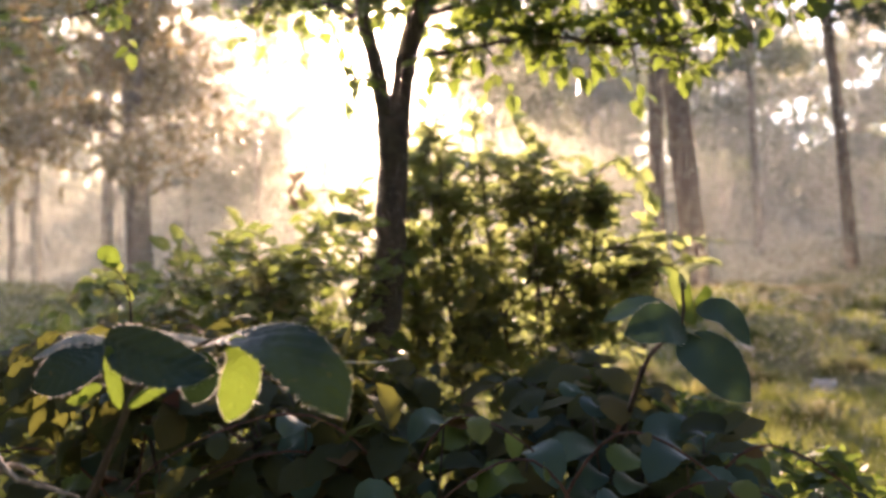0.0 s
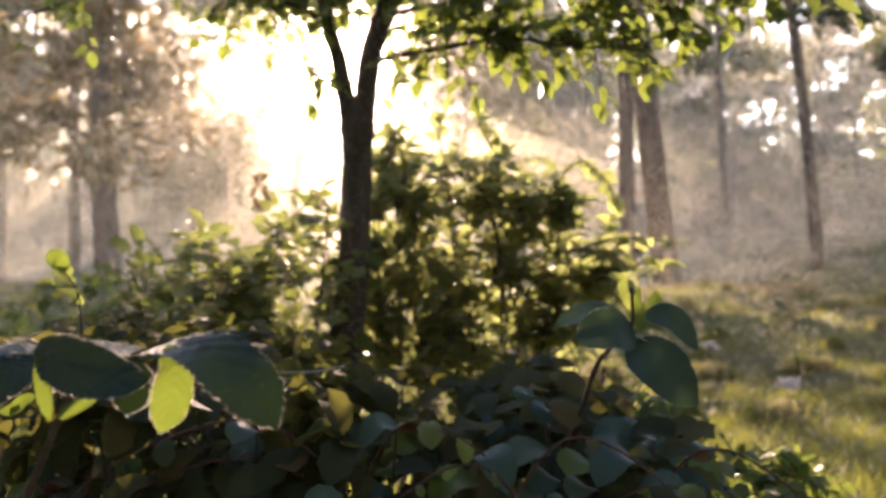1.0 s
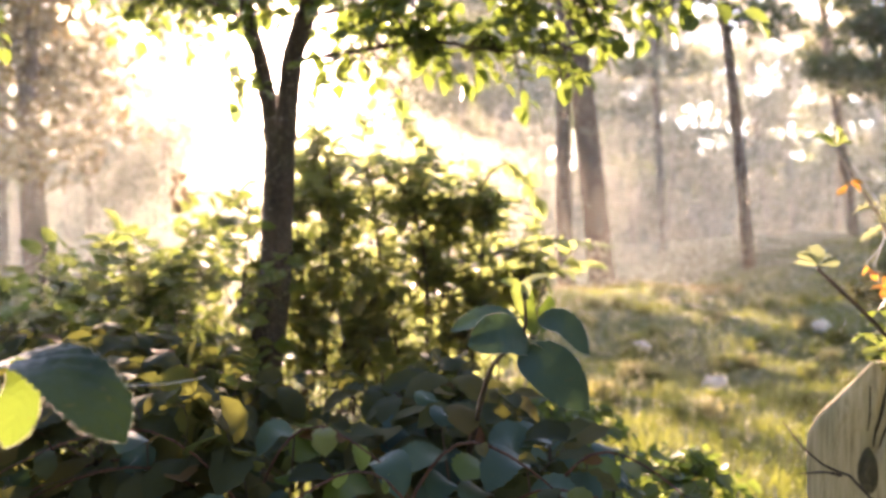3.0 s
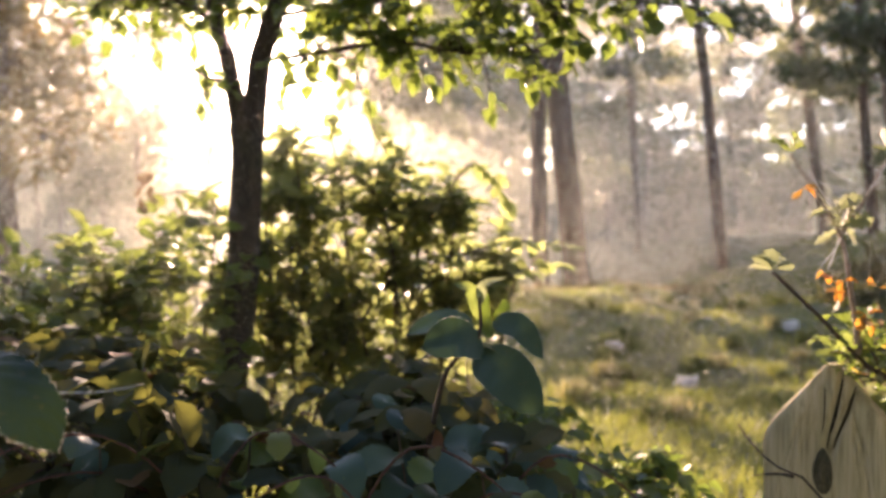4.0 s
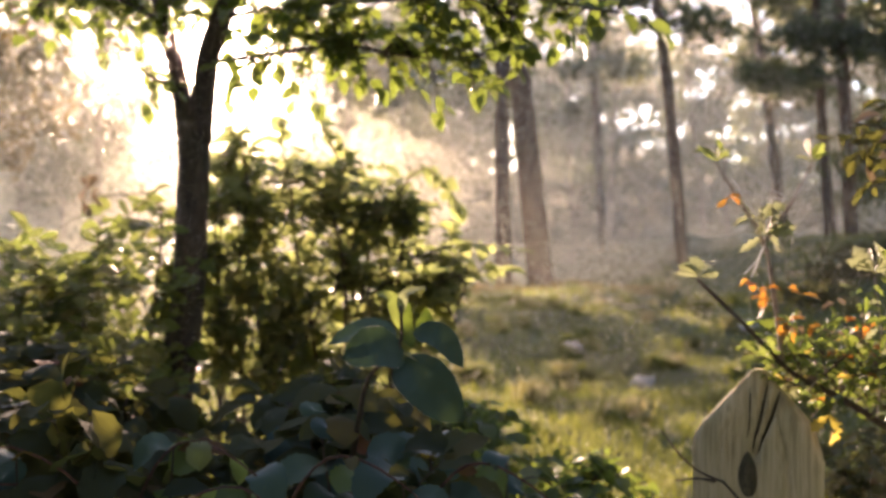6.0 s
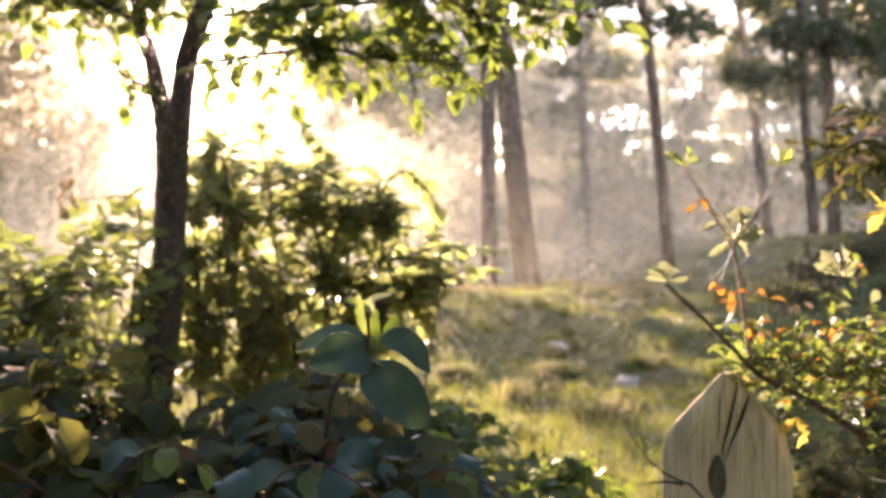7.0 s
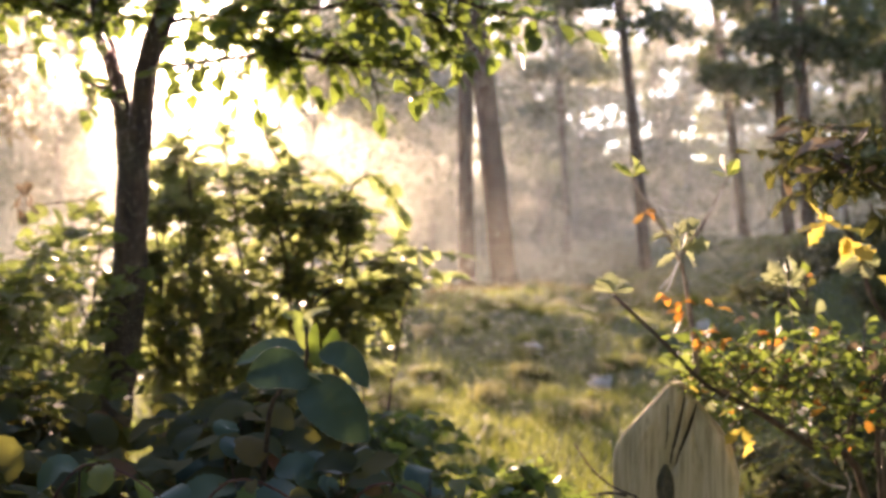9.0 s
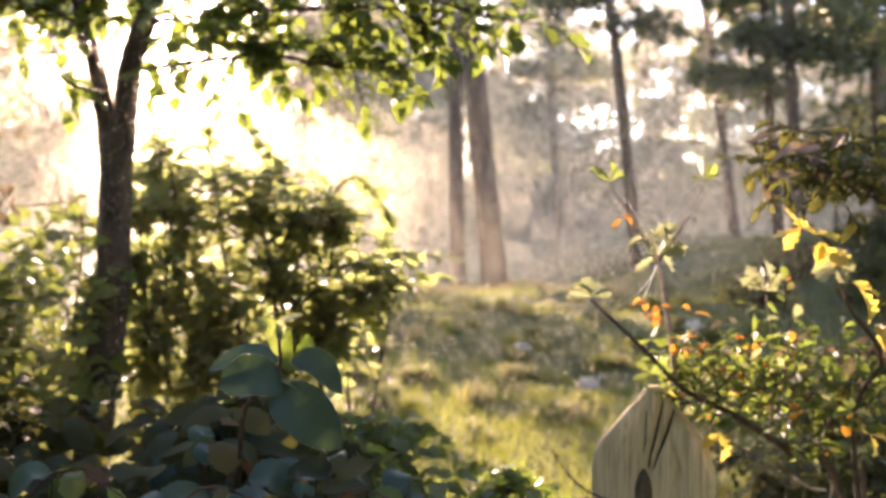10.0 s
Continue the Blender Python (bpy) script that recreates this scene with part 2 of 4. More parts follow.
SMALL_LEAVES = [leaf_shape(0.2, 0.12, 0.72), leaf_shape(0.4, 0.2, 0.82), leaf_shape(0.1, 0.32, 0.72, twist=0.4), leaf_shape(0.3, -0.12, 0.66, twist=-0.5), leaf_shape(0.55, 0.18, 0.85)]
NARROW_LEAVES = [leaf_shape(0.2, 0.05, 0.48, tip=0.4), leaf_shape(0.35, 0.15, 0.42, tip=0.6, twist=0.3), leaf_shape(0.1, -0.1, 0.52, tip=0.4, twist=-0.3), leaf_shape(0.5, 0.2, 0.5, tip=0.8)]
LOBED_LEAVES = [leaf_shape(0.35, 0.1, 0.5, 9, 0.3, 0.3, 0.3), leaf_shape(0.7, 0.3, 0.46, 9, -0.5, 0.4, 0.34), leaf_shape(0.25, -0.25, 0.5, 9, 0.7, 0.2, 0.28), leaf_shape(1.0, 0.45, 0.5, 9, 0.2, 0.5, 0.32)]
LEAF_MESHES = {}


def frame_of(axis, up):
    x = np.array(axis, float)
    x /= np.linalg.norm(x) + 1e-9
    y = np.cross(up, x)
    y /= np.linalg.norm(y) + 1e-9
    return np.stack([x, y, np.cross(x, y)], 1)


def leaves(parent, name, spots, material, rng, near=(0.2, 0.0, 1.35), singles=300, shapes=None):
    """spots: (place, axis, up, size). The nearest are leaves of their own, the rest one mesh."""
    spots = sorted(spots, key=lambda s: float(np.linalg.norm(np.array(s[0]) - near)))
    off = np.array(parent.matrix_basis.translation)
    shapes = shapes or SMALL_LEAVES
    for place, axis, up, size in spots[:singles]:
        k = rng.randrange(len(shapes))
        key = (k, len(shapes[0][0]), shapes is SMALL_LEAVES, material.name)
        if key not in LEAF_MESHES:
            LEAF_MESHES[key] = mesh_of(name, *shapes[k], material)
        ob = new(name, LEAF_MESHES[key])
        ob.parent = parent
        m = Matrix([list(row) for row in frame_of(axis, up)]).to_4x4()
        ob.matrix_basis = Matrix.Translation(np.array(place) - off) @ m @ Matrix.Diagonal((size, size, size, 1))
    rest = spots[singles:]
    if rest:
        verts, faces, k0 = [], [], 0
        for place, axis, up, size in rest:
            v, f = shapes[rng.randrange(len(shapes))]
            verts.append(v @ frame_of(axis, up).T * size + np.array(place))
            faces.extend(tuple(i + k0 for i in face) for face in f)
            k0 += len(v)
        part("foliage", mesh_of("foliage", np.vstack(verts), faces, material), parent, kind="stuff")


def twig_leaves(line, count, size, rng, droop=0.3, start=0.15):
    """Spots for leaves set alternately along a twig, with one at its tip."""
    out, n = [], len(line)
    for k in range(count):
        u = start + (1 - start) * (k + 0.5) / count
        i = min(int(u * (n - 1)), n - 2)
        d = line[i + 1] - line[i]
        d = d / (np.linalg.norm(d) + 1e-9)
        side = np.cross(d, (0, 0, 1)) * (1 if k % 2 else -1)
        axis = d * 0.5 + side + np.array([rng.uniform(-0.7, 0.7), rng.uniform(-0.7, 0.7), rng.uniform(-0.4, 0.4) - droop])
        up = np.array([rng.uniform(-0.8, 0.8), rng.uniform(-1.1, 0.5), 1.0])
        out.append((line[i] + (line[i + 1] - line[i]) * (u * (n - 1) - i), axis, up, size * rng.uniform(0.45, 1.25)))
    d = line[-1] - line[-2]
    out.append((line[-1], d / (np.linalg.norm(d) + 1e-9) + np.array([0, 0, -droop]), (rng.uniform(-0.5, 0.5), -0.4, 1), size))
    return out


def big_leaf(base, mid, tip, normal, width, rows=22, cols=8, cup=0.15, ripple=0.03, teeth=0.05, seed=1, blunt=False):
    """A large toothed leaf along a bent midrib, ribbed between its side veins."""
    rng = random.Random(seed)
    line = smooth_line([base, *(mid if isinstance(mid, list) else [mid]), tip], rows + 1)
    first, last = (np.array(n, float) for n in (normal if isinstance(normal, list) else [normal, normal]))
    widths = (0.2, 0.48, 0.7, 0.9, 1.0, 0.86, 0.54, 0.22, 0.02) if blunt else (0.2, 0.55, 0.86, 1.0, 0.96, 0.7, 0.4, 0.16, 0.02)
    verts, faces = [], []
    length = float(np.linalg.norm(np.diff(line, axis=0), axis=1).sum())
    for r, p in enumerate(line):
        u = r / rows
        d = line[min(r + 1, rows)] - line[max(r - 1, 0)]
        d /= np.linalg.norm(d)
        side = np.cross(first + (last - first) * min(1.0, u * 1.4), d)
        side /= np.linalg.norm(side)
        up = np.cross(d, side)
        w = width / 2 * float(np.interp(u, (0, 0.06, 0.2, 0.42, 0.62, 0.8, 0.9, 0.96, 1), widths))
        if r % 2:
            w *= 1 + teeth
        else:
            w *= 1 - teeth
        for c in range(cols + 1):
            v = c / cols * 2 - 1
            rib = math.sin((u * 8 - abs(v) * 1.7) * 2 * math.pi) * ripple * width * (1 - abs(v) * 0.4)
            verts.append(p + side * w * v + up * (cup * w * abs(v) ** 1.4 + rib) + d * (abs(v) * 0.1 * w) + up * rng.uniform(-1, 1) * 0.004 * length)
    for r in range(rows):
        for c in range(cols):
            k = r * (cols + 1) + c
            faces.append((k, k + 1, k + cols + 2, k + cols + 1))
    return verts, faces


def down_fringe(leaf, verts, cols, seed, length=0.0017):
    """Fine pale hairs along both margins of a large leaf."""
    rng = random.Random(seed)
    hv, hf = [], []
    rows = len(verts) // (cols + 1)
    for r in range(1, rows - 1):
        for c, inner in ((0, 1), (cols, cols - 1)):
            a, b = np.array(verts[r * (cols + 1) + c]), np.array(verts[(r + 1) * (cols + 1) + c])
            out = a - np.array(verts[r * (cols + 1) + inner])
            out /= np.linalg.norm(out) + 1e-9
            for k in range(3):
                p = a + (b - a) * (k + rng.random()) / 3
                way = out + np.array([rng.gauss(0, 0.5), rng.gauss(0, 0.5), rng.gauss(0, 0.5)])
                side = (b - a) / (np.linalg.norm(b - a) + 1e-9) * 0.0003
                hf.append((len(hv), len(hv) + 1, len(hv) + 2))
                hv += [p - side - out * 0.0003, p + side - out * 0.0003, p + way * length * rng.uniform(0.4, 1.1)]
    part("hair_fringe", mesh_of("hair_fringe", hv, hf, down_mat), leaf, "pale down along the leaf margin", kind="stuff")


def toothed(width, droop, cup, seed):
    """A small toothed, wrinkled leaf along +x of length 1."""
    verts, faces = big_leaf((0, 0, 0), (0.5, 0, 0.06), (1, 0, -droop), (0, 0, 1), width, rows=7, cols=4, cup=cup, ripple=0.035, teeth=0.09, seed=seed, blunt=seed % 2 == 0)
    return np.array(verts), faces


TOOTHED_LEAVES = [toothed(0.66, 0.12, 0.1, 1), toothed(0.74, 0.3, 0.3, 2), toothed(0.6, 0.05, 0.45, 3), toothed(0.7, 0.4, -0.15, 4), toothed(0.62, 0.2, 0.2, 5)]


def inside(poly, x, z):
    hit = False
    for (xa, za), (xb, zb) in zip(poly, poly[1:] + poly[:1]):
        if (za > z) != (zb > z) and x < (xb - xa) * (z - za) / (zb - za) + xa:
            hit = not hit
    return hit


def shrub(name, label, foot, outline, depth, twigs, per_twig, size, material, bark, seed, stems=9, reach=0.3, singles=300, droop=0.3, stem_r=0.012, category="shrub", ragged=0.0, shapes=None, gaps=-1.0):
    """A shrub whose twigs fill an outline (x, z pairs) over a depth (y from, to)."""
    rng = random.Random(seed)
    ob = thing(name, foot, label, category)
    xs, zs = [p[0] for p in outline], [p[1] for p in outline]
    tips = []
    while len(tips) < twigs:
        x, z = rng.uniform(min(xs), max(xs)), rng.uniform(min(zs), max(zs))
        if inside(outline, x, z) and noise.noise((x * 6, seed * 1.7, z * 6)) > gaps:
            tips.append(np.array([x + rng.gauss(0, ragged), rng.uniform(*depth), z + rng.gauss(0, ragged) * (1 if rng.random() < 0.4 else 0.4)]))
    foot = np.array(foot, float)
    heads = []
    for k in range(stems):
        t = tips[k % len(tips)]
        start = foot + np.array([rng.uniform(-0.25, 0.25) * abs(max(xs) - min(xs)), rng.uniform(-0.15, 0.15), 0])
        start[2] = land(start[0], start[1]) - 0.02
        mid = start * 0.4 + t * 0.6
        mid[2] = start[2] + (t[2] - start[2]) * 0.75
        line = smooth_line([start, mid, t], 12)
        part("stem", mesh_of("stem", *tube(line, [stem_r, stem_r * 0.3], 6, 0.12, rng), bark), ob)
        heads.append(line)
    spots, chunks = [], []
    for t in tips:
        line = min(heads, key=lambda h: float(min(np.linalg.norm(h[3:] - t, axis=1))))
        j = 3 + int(np.argmin(np.linalg.norm(line[3:] - t, axis=1)))
        root = line[max(j - 2, 0)]
        way = t - root
        far = float(np.linalg.norm(way))
        start = root
        bend = (root + t) / 2 + np.array([rng.uniform(-0.06, 0.06), rng.uniform(-0.06, 0.06), 0.05])
        twig = smooth_line([start, bend, t + np.array([0, 0, -0.03])], 9)
        if far > 0.02:
            chunks.append(tube(twig, [stem_r * 0.3, stem_r * 0.12], 4))
            tail = twig[max(0, int(8 - reach / max(far, 0.05) * 8)):] if far > reach else twig
            if len(tail) < 3:
                tail = twig[-3:]
            spots += twig_leaves(tail, per_twig, size, rng, droop, 0.0)
    part("twig_mass", mesh_of("twig_mass", *joined(chunks), bark), ob, kind="stuff")
    leaves(ob, "leaf", spots, material, rng, singles=singles, shapes=shapes)
    return ob


# ---- ground ----
def ease(v, a, b):
    v = min(1.0, max(0.0, (v - a) / (b - a)))
    return v * v * (3 - 2 * v)


def land(x, y):
    """Height of the ground: low in front, a hummocky bank behind, higher to the east."""
    east = ease(x, 0.5, 3.0)
    h = 0.62 * ((1 - east) * ease(y, 8.0, 15.5) + east * ease(y + 0.5 * noise.noise((x * 0.7, 0.0, 5.0)), 9.2, 12.7)) + 1.15 * ease(x, 6.5, 11.5) * ease(y, 6.0, 14.0)
    h += 0.3 * ease(x, 8, 14) * ease(y, 20, 30)
    h += 0.3 * ease(x, 4.5, 7.5) * ease(y, 8.5, 10.5) * (1 - ease(y, 11, 14)) * (0.6 + 0.5 * noise.noise((x * 0.5, y * 0.5, 1.0)))
    bump = noise.noise((x * 0.33 + 3, y * 0.33, 0.5)) * 0.24 + noise.noise((x * 1.1, y * 1.1, 3.0)) * 0.15
    return h + bump * ease(y, 3.0, 9.0) * (1 - 0.8 * ease(y, 60, 120)) + noise.noise((x * 3, y * 3, 7)) * 0.015


def ground():
    ys = np.concatenate([np.linspace(-12, 3, 20), np.linspace(3.2, 24, 190), np.linspace(24.5, 60, 60), np.geomspace(62, 1500, 24)])
    us = np.concatenate([-np.geomspace(1500, 26, 18), np.linspace(-25, 25, 240), np.geomspace(26, 1500, 18)])
    verts = [(x, y, land(x, y)) for y in ys for x in us]
    n = len(us)
    faces = [(r * n + c, r * n + c + 1, (r + 1) * n + c + 1, (r + 1) * n + c) for r in range(len(ys) - 1) for c in range(n - 1)]
    ob = new("ground", mesh_of("ground", verts, faces, ground_mat))
    tagged(ob, "mossy hummocky forest floor with grass and litter", "ground", kind="structure")


ground()


# ---- forked tree ----
def forked_tree():
    rng = random.Random(11)
    foot = (-0.53, 4.05, land(-0.53, 4.05) - 0.03)
    ob = thing("forked_tree", foot, "young forked tree with dark bark and backlit green leaves", "tree")
    fork = (-0.373, 4.050, 1.971)
    trunk = smooth_line([foot, (-0.446, 4.050, 0.720), (-0.412, 4.050, 0.977), (-0.386, 4.050, 1.260), (-0.378, 4.050, 1.544), (-0.369, 4.050, 1.777), fork], 40)
    part("trunk", mesh_of("trunk", *tube(trunk, [0.095, 0.078, 0.076, 0.073, 0.072, 0.07, 0.074], 14, 0.04, rng), bark_dark), ob)
    left = smooth_line([(-0.395, 4.050, 1.880), (-0.418, 4.050, 2.042), (-0.455, 4.050, 2.240), (-0.501, 4.050, 2.399), (-0.550, 4.100, 2.641), (-0.72, 4.3, 3.4), (-1.0, 4.5, 4.6)], 26)
    right = smooth_line([(-0.349, 4.050, 1.881), (-0.333, 4.050, 2.044), (-0.311, 4.050, 2.245), (-0.264, 4.030, 2.402), (-0.180, 4.000, 2.624), (0.0, 3.95, 3.3), (0.25, 3.9, 4.8)], 26)
    part("limb", mesh_of("limb", *tube(left, [0.05, 0.042, 0.039, 0.037, 0.034, 0.025, 0.01], 10, 0.05, rng), bark_dark), ob)
    part("limb", mesh_of("limb", *tube(right, [0.06, 0.053, 0.052, 0.05, 0.048, 0.03, 0.01], 10, 0.05, rng), bark_dark), ob)
    # side branches: line, length of leafy twigs, number of twigs, spread
    branches = [
        ([(-0.282, 4.020, 2.239), (0.036, 3.800, 2.243), (0.327, 3.700, 2.257), (0.608, 3.600, 2.194), (0.935, 3.550, 2.204)], 46, 0.24),
        ([(-0.230, 4.000, 2.441), (0.083, 3.800, 2.447), (0.423, 3.700, 2.454), (0.799, 3.600, 2.451), (1.020, 3.500, 2.347)], 64, 0.24),
        ([(-0.180, 4.000, 2.624), (0.324, 3.600, 2.586), (0.814, 3.400, 2.471), (1.134, 3.300, 2.363), (1.419, 3.200, 2.289)], 20, 0.2),
        ([(-0.514, 4.050, 2.420), (-0.650, 4.100, 2.507), (-0.826, 4.100, 2.552), (-1.105, 4.200, 2.519)], 26, 0.24),
        ([(-0.424, 4.050, 2.138), (-0.547, 4.100, 2.171), (-0.643, 4.100, 2.220)], 4, 0.14),
        ([(-0.514, 4.050, 2.471), (-0.381, 4.000, 2.564), (-0.219, 3.900, 2.590)], 16, 0.2),
        ([(-0.390, 4.100, 2.703), (-0.904, 4.100, 2.710), (-1.451, 4.100, 2.635), (-1.947, 4.100, 2.478), (-2.507, 4.200, 2.456)], 22, 0.3),
        ([(-0.390, 4.100, 2.703), (-0.829, 4.000, 2.569), (-1.041, 4.000, 2.466)], 9, 0.16),
    ]
    spots, chunks = [], []
    for line, count, spread in branches:
        line = smooth_line(line, 20)
        part("branch", mesh_of("branch", *tube(line, [0.013, 0.008, 0.003], 6, 0.08, rng), bark_dark), ob)
        for k in range(count):
            i = 3 + int((k + rng.random()) / count * 16)
            root = line[min(i, 19)]
            end = root + np.array([rng.uniform(-0.7, 1.0) * spread, rng.uniform(-1, 1) * spread, rng.uniform(-0.95, 0.7) * spread])
            twig = smooth_line([root, (root + end) / 2 + np.array([0, 0, 0.03]), end], 7)
            chunks.append(tube(twig, [0.005, 0.002], 4))
            spots += twig_leaves(twig, 7, 0.09, rng, -0.05)
    # high crown above the limbs
    for k in range(60):
        root = rng.choice([left, right])[rng.randrange(16, 26)]
        end = root + np.array([rng.gauss(0, 0.8), rng.gauss(0, 0.8), rng.uniform(-0.2, 0.9)])
        if end[2] < 2.75:
            end[2] = 2.75 + rng.random() * 0.4
        twig = smooth_line([root, (root + end) / 2, end], 7)
        chunks.append(tube(twig, [0.009, 0.002], 4))
        spots += twig_leaves(twig, 10, 0.1, rng, 0.3)
    part("twig_mass", mesh_of("twig_mass", *joined(chunks), bark_dark), ob, kind="stuff")
    leaves(ob, "leaf", spots, leaf_canopy, rng)


forked_tree()

# ---- shrubs behind ----
shrub("hazel_bush", "dense backlit bush of green leaves behind the forked tree", (0.1, 4.5, land(0.1, 4.5)),
      [(-0.35, 1.055), (-0.40, 1.504), (-0.37, 1.814), (-0.3, 1.9), (-0.161, 1.95), (0.007, 1.9), (0.148, 1.86), (0.318, 1.9), (0.489, 1.86), (0.663, 1.72), (0.78, 1.6), (0.867, 1.49), (0.985, 1.4), (1.08, 1.37), (1.04, 1.26), (0.927, 1.136), (0.781, 1.035), (0.665, 0.906), (0.322, 0.70), (-0.238, 0.72)],
      (4.15, 4.75), 270, 7, 0.108, leaf_bush, bark_dark, 28, stems=12, droop=0.05, gaps=-0.18, ragged=0.05, stem_r=0.01)
shrub("hazel_bush", "leafy hazel shoots crowding close behind the forked trunk", (-0.25, 4.4, land(-0.25, 4.4)),
      [(-0.5, 0.75), (-0.55, 1.45), (-0.46, 1.75), (-0.36, 1.9), (-0.2, 1.94), (-0.02, 1.86), (0.1, 1.6), (0.14, 1.1), (0.05, 0.75)],
      (4.2, 4.6), 50, 7, 0.105, leaf_bush, bark_dark, 29, gaps=-0.2, stems=5, droop=0.05, ragged=0.05, stem_r=0.009)
shrub("hazel_bush", "leafy outer shoots of the bush leaning towards the clearing", (0.6, 4.45, land(0.6, 4.45)),
      [(0.38, 0.95), (0.36, 1.8), (0.5, 1.84), (0.68, 1.7), (0.82, 1.56), (0.93, 1.4), (0.98, 1.3), (0.88, 1.12), (0.68, 0.92)],
      (4.2, 4.6), 75, 7, 0.105, leaf_bush, bark_dark, 31, stems=5, droop=0.05, ragged=0.05, stem_r=0.008)
shrub("lime_bush", "low leafy bush with yellow-green backlit leaves beside the forked tree", (-1.25, 4.3, land(-1.25, 4.3)),
      [(-2.6, 0.55), (-2.5, 0.95), (-2.1, 0.95), (-1.9, 1.1), (-1.64, 1.24), (-1.31, 1.4), (-1.16, 1.43), (-0.99, 1.43), (-0.82, 1.53), (-0.64, 1.6), (-0.45, 1.62), (-0.32, 1.03), (-0.43, 0.67)],
      (3.6, 4.6), 400, 7, 0.105, leaf_lime, bark_dark, 22, gaps=-0.2, stems=14, droop=0.05, ragged=0.08)


# long sprays that stand out of the bush
def sprays():
    rng = random.Random(5)
    root = (0.35, 4.4, land(0.35, 4.4))
    ob = thing("arching_spray", root, "arching leafy shoots standing out of the bush", "shrub")
    lines = [
        [root, (0.319, 4.35, 1.224), (0.317, 4.3, 1.729), (0.205, 4.3, 1.993), (0.316, 4.3, 1.891)],
        [root, (0.42, 4.35, 1.281), (0.58, 4.3, 1.66), (0.7, 4.3, 1.8), (0.79, 4.3, 1.75), (0.887, 4.3, 1.622)],
        [root, (0.432, 4.35, 1.168), (0.711, 4.3, 1.367), (0.939, 4.3, 1.424), (1.185, 4.3, 1.397)],
        [root, (0.432, 4.35, 1.111), (0.768, 4.3, 1.225), (0.997, 4.3, 1.288), (1.127, 4.3, 1.297)],
        [root, (-0.126, 4.35, 1.28), (-0.151, 4.3, 1.695), (-0.193, 4.3, 1.916), (-0.234, 4.3, 2.039)],
        [root, (0.095, 4.35, 1.309), (0.054, 4.3, 1.698), (0.012, 4.3, 1.919), (0.039, 4.3, 2.045)],
    ]
    spots = []
    for line in lines:
        line = smooth_line(line, 26)
        part("stem", mesh_of("stem", *tube(line, [0.01, 0.006, 0.002], 5, 0.1, rng), bark_dark), ob)
        spots += twig_leaves(line[11:], 15, 0.1, rng, 0.15)
    leaves(ob, "leaf", spots, leaf_bush, rng)


sprays()


def withered_shoot():
    """A level bare twig off the low bush, with a few curled reddish leaves at its end."""
    rng = random.Random(27)
    foot = (-0.62, 4.05, land(-0.62, 4.05))
    ob = thing("withered_shoot", foot, "thin shoot with curled reddish withered leaves at its end", "shrub")
    line = smooth_line([foot, (-0.56, 4.03, 0.9), (-0.5, 4.0, 1.5), (-0.55, 4.0, 1.632), (-0.68, 4.0, 1.63), (-0.757, 4.0, 1.623), (-0.8, 4.0, 1.65)], 28)
    part("stem", mesh_of("stem", *tube(line, [0.006, 0.005, 0.004, 0.002], 5, 0.12, rng), bark_twig), ob)
    spots = [(line[-1] + np.array([rng.gauss(0, 0.02), rng.gauss(0, 0.02), rng.gauss(0, 0.02)]), (rng.uniform(-0.7, 0.7), rng.uniform(-0.6, 0.3), rng.choice((-0.8, 0.9))), (rng.uniform(-1, 1), -0.8, 0.3), rng.uniform(0.05, 0.09)) for k in range(9)]
    leaves(ob, "withered_leaf", spots, leaf_withered, rng, shapes=NARROW_LEAVES)


withered_shoot()

# ---- dark undergrowth in front ----
shrub("bramble_thicket", "dark shaded bramble thicket with large leaves", (-0.1, 2.05, land(-0.1, 2.05)),
      [(-1.103, 0.798), (-1.050, 1.167), (-0.519, 1.151), (-0.271, 1.136), (0.009, 1.041), (0.244, 1.091), (0.378, 1.076), (0.514, 0.966), (0.652, 0.746), (0.653, 0.339), (-1.099, 0.429)],
      (1.6, 2.7), 480, 6, 0.1, leaf_dark, bark_twig, 23, stems=16, stem_r=0.008, shapes=TOOTHED_LEAVES)
shrub("low_bramble", "low bramble with small light-edged leaves at the grass edge", (0.75, 2.7, land(0.75, 2.7)),
      [(0.422, 0.374), (0.529, 0.874), (0.748, 0.870), (0.972, 0.775), (1.200, 0.678), (1.432, 0.523), (1.354, -0.031), (0.532, 0.011)],
      (2.4, 3.2), 420, 7, 0.07, leaf_canopy, bark_twig, 24, stems=12, stem_r=0.006)


# dark leaf mass added to darken ground that lies in shade
shrub("dark_undergrowth", "dark undergrowth added over the shaded ground behind the post", (2.4, 3.6, land(2.4, 3.6)),
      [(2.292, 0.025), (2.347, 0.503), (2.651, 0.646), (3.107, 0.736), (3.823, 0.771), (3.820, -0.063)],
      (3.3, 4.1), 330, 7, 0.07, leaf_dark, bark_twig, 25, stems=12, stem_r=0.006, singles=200)


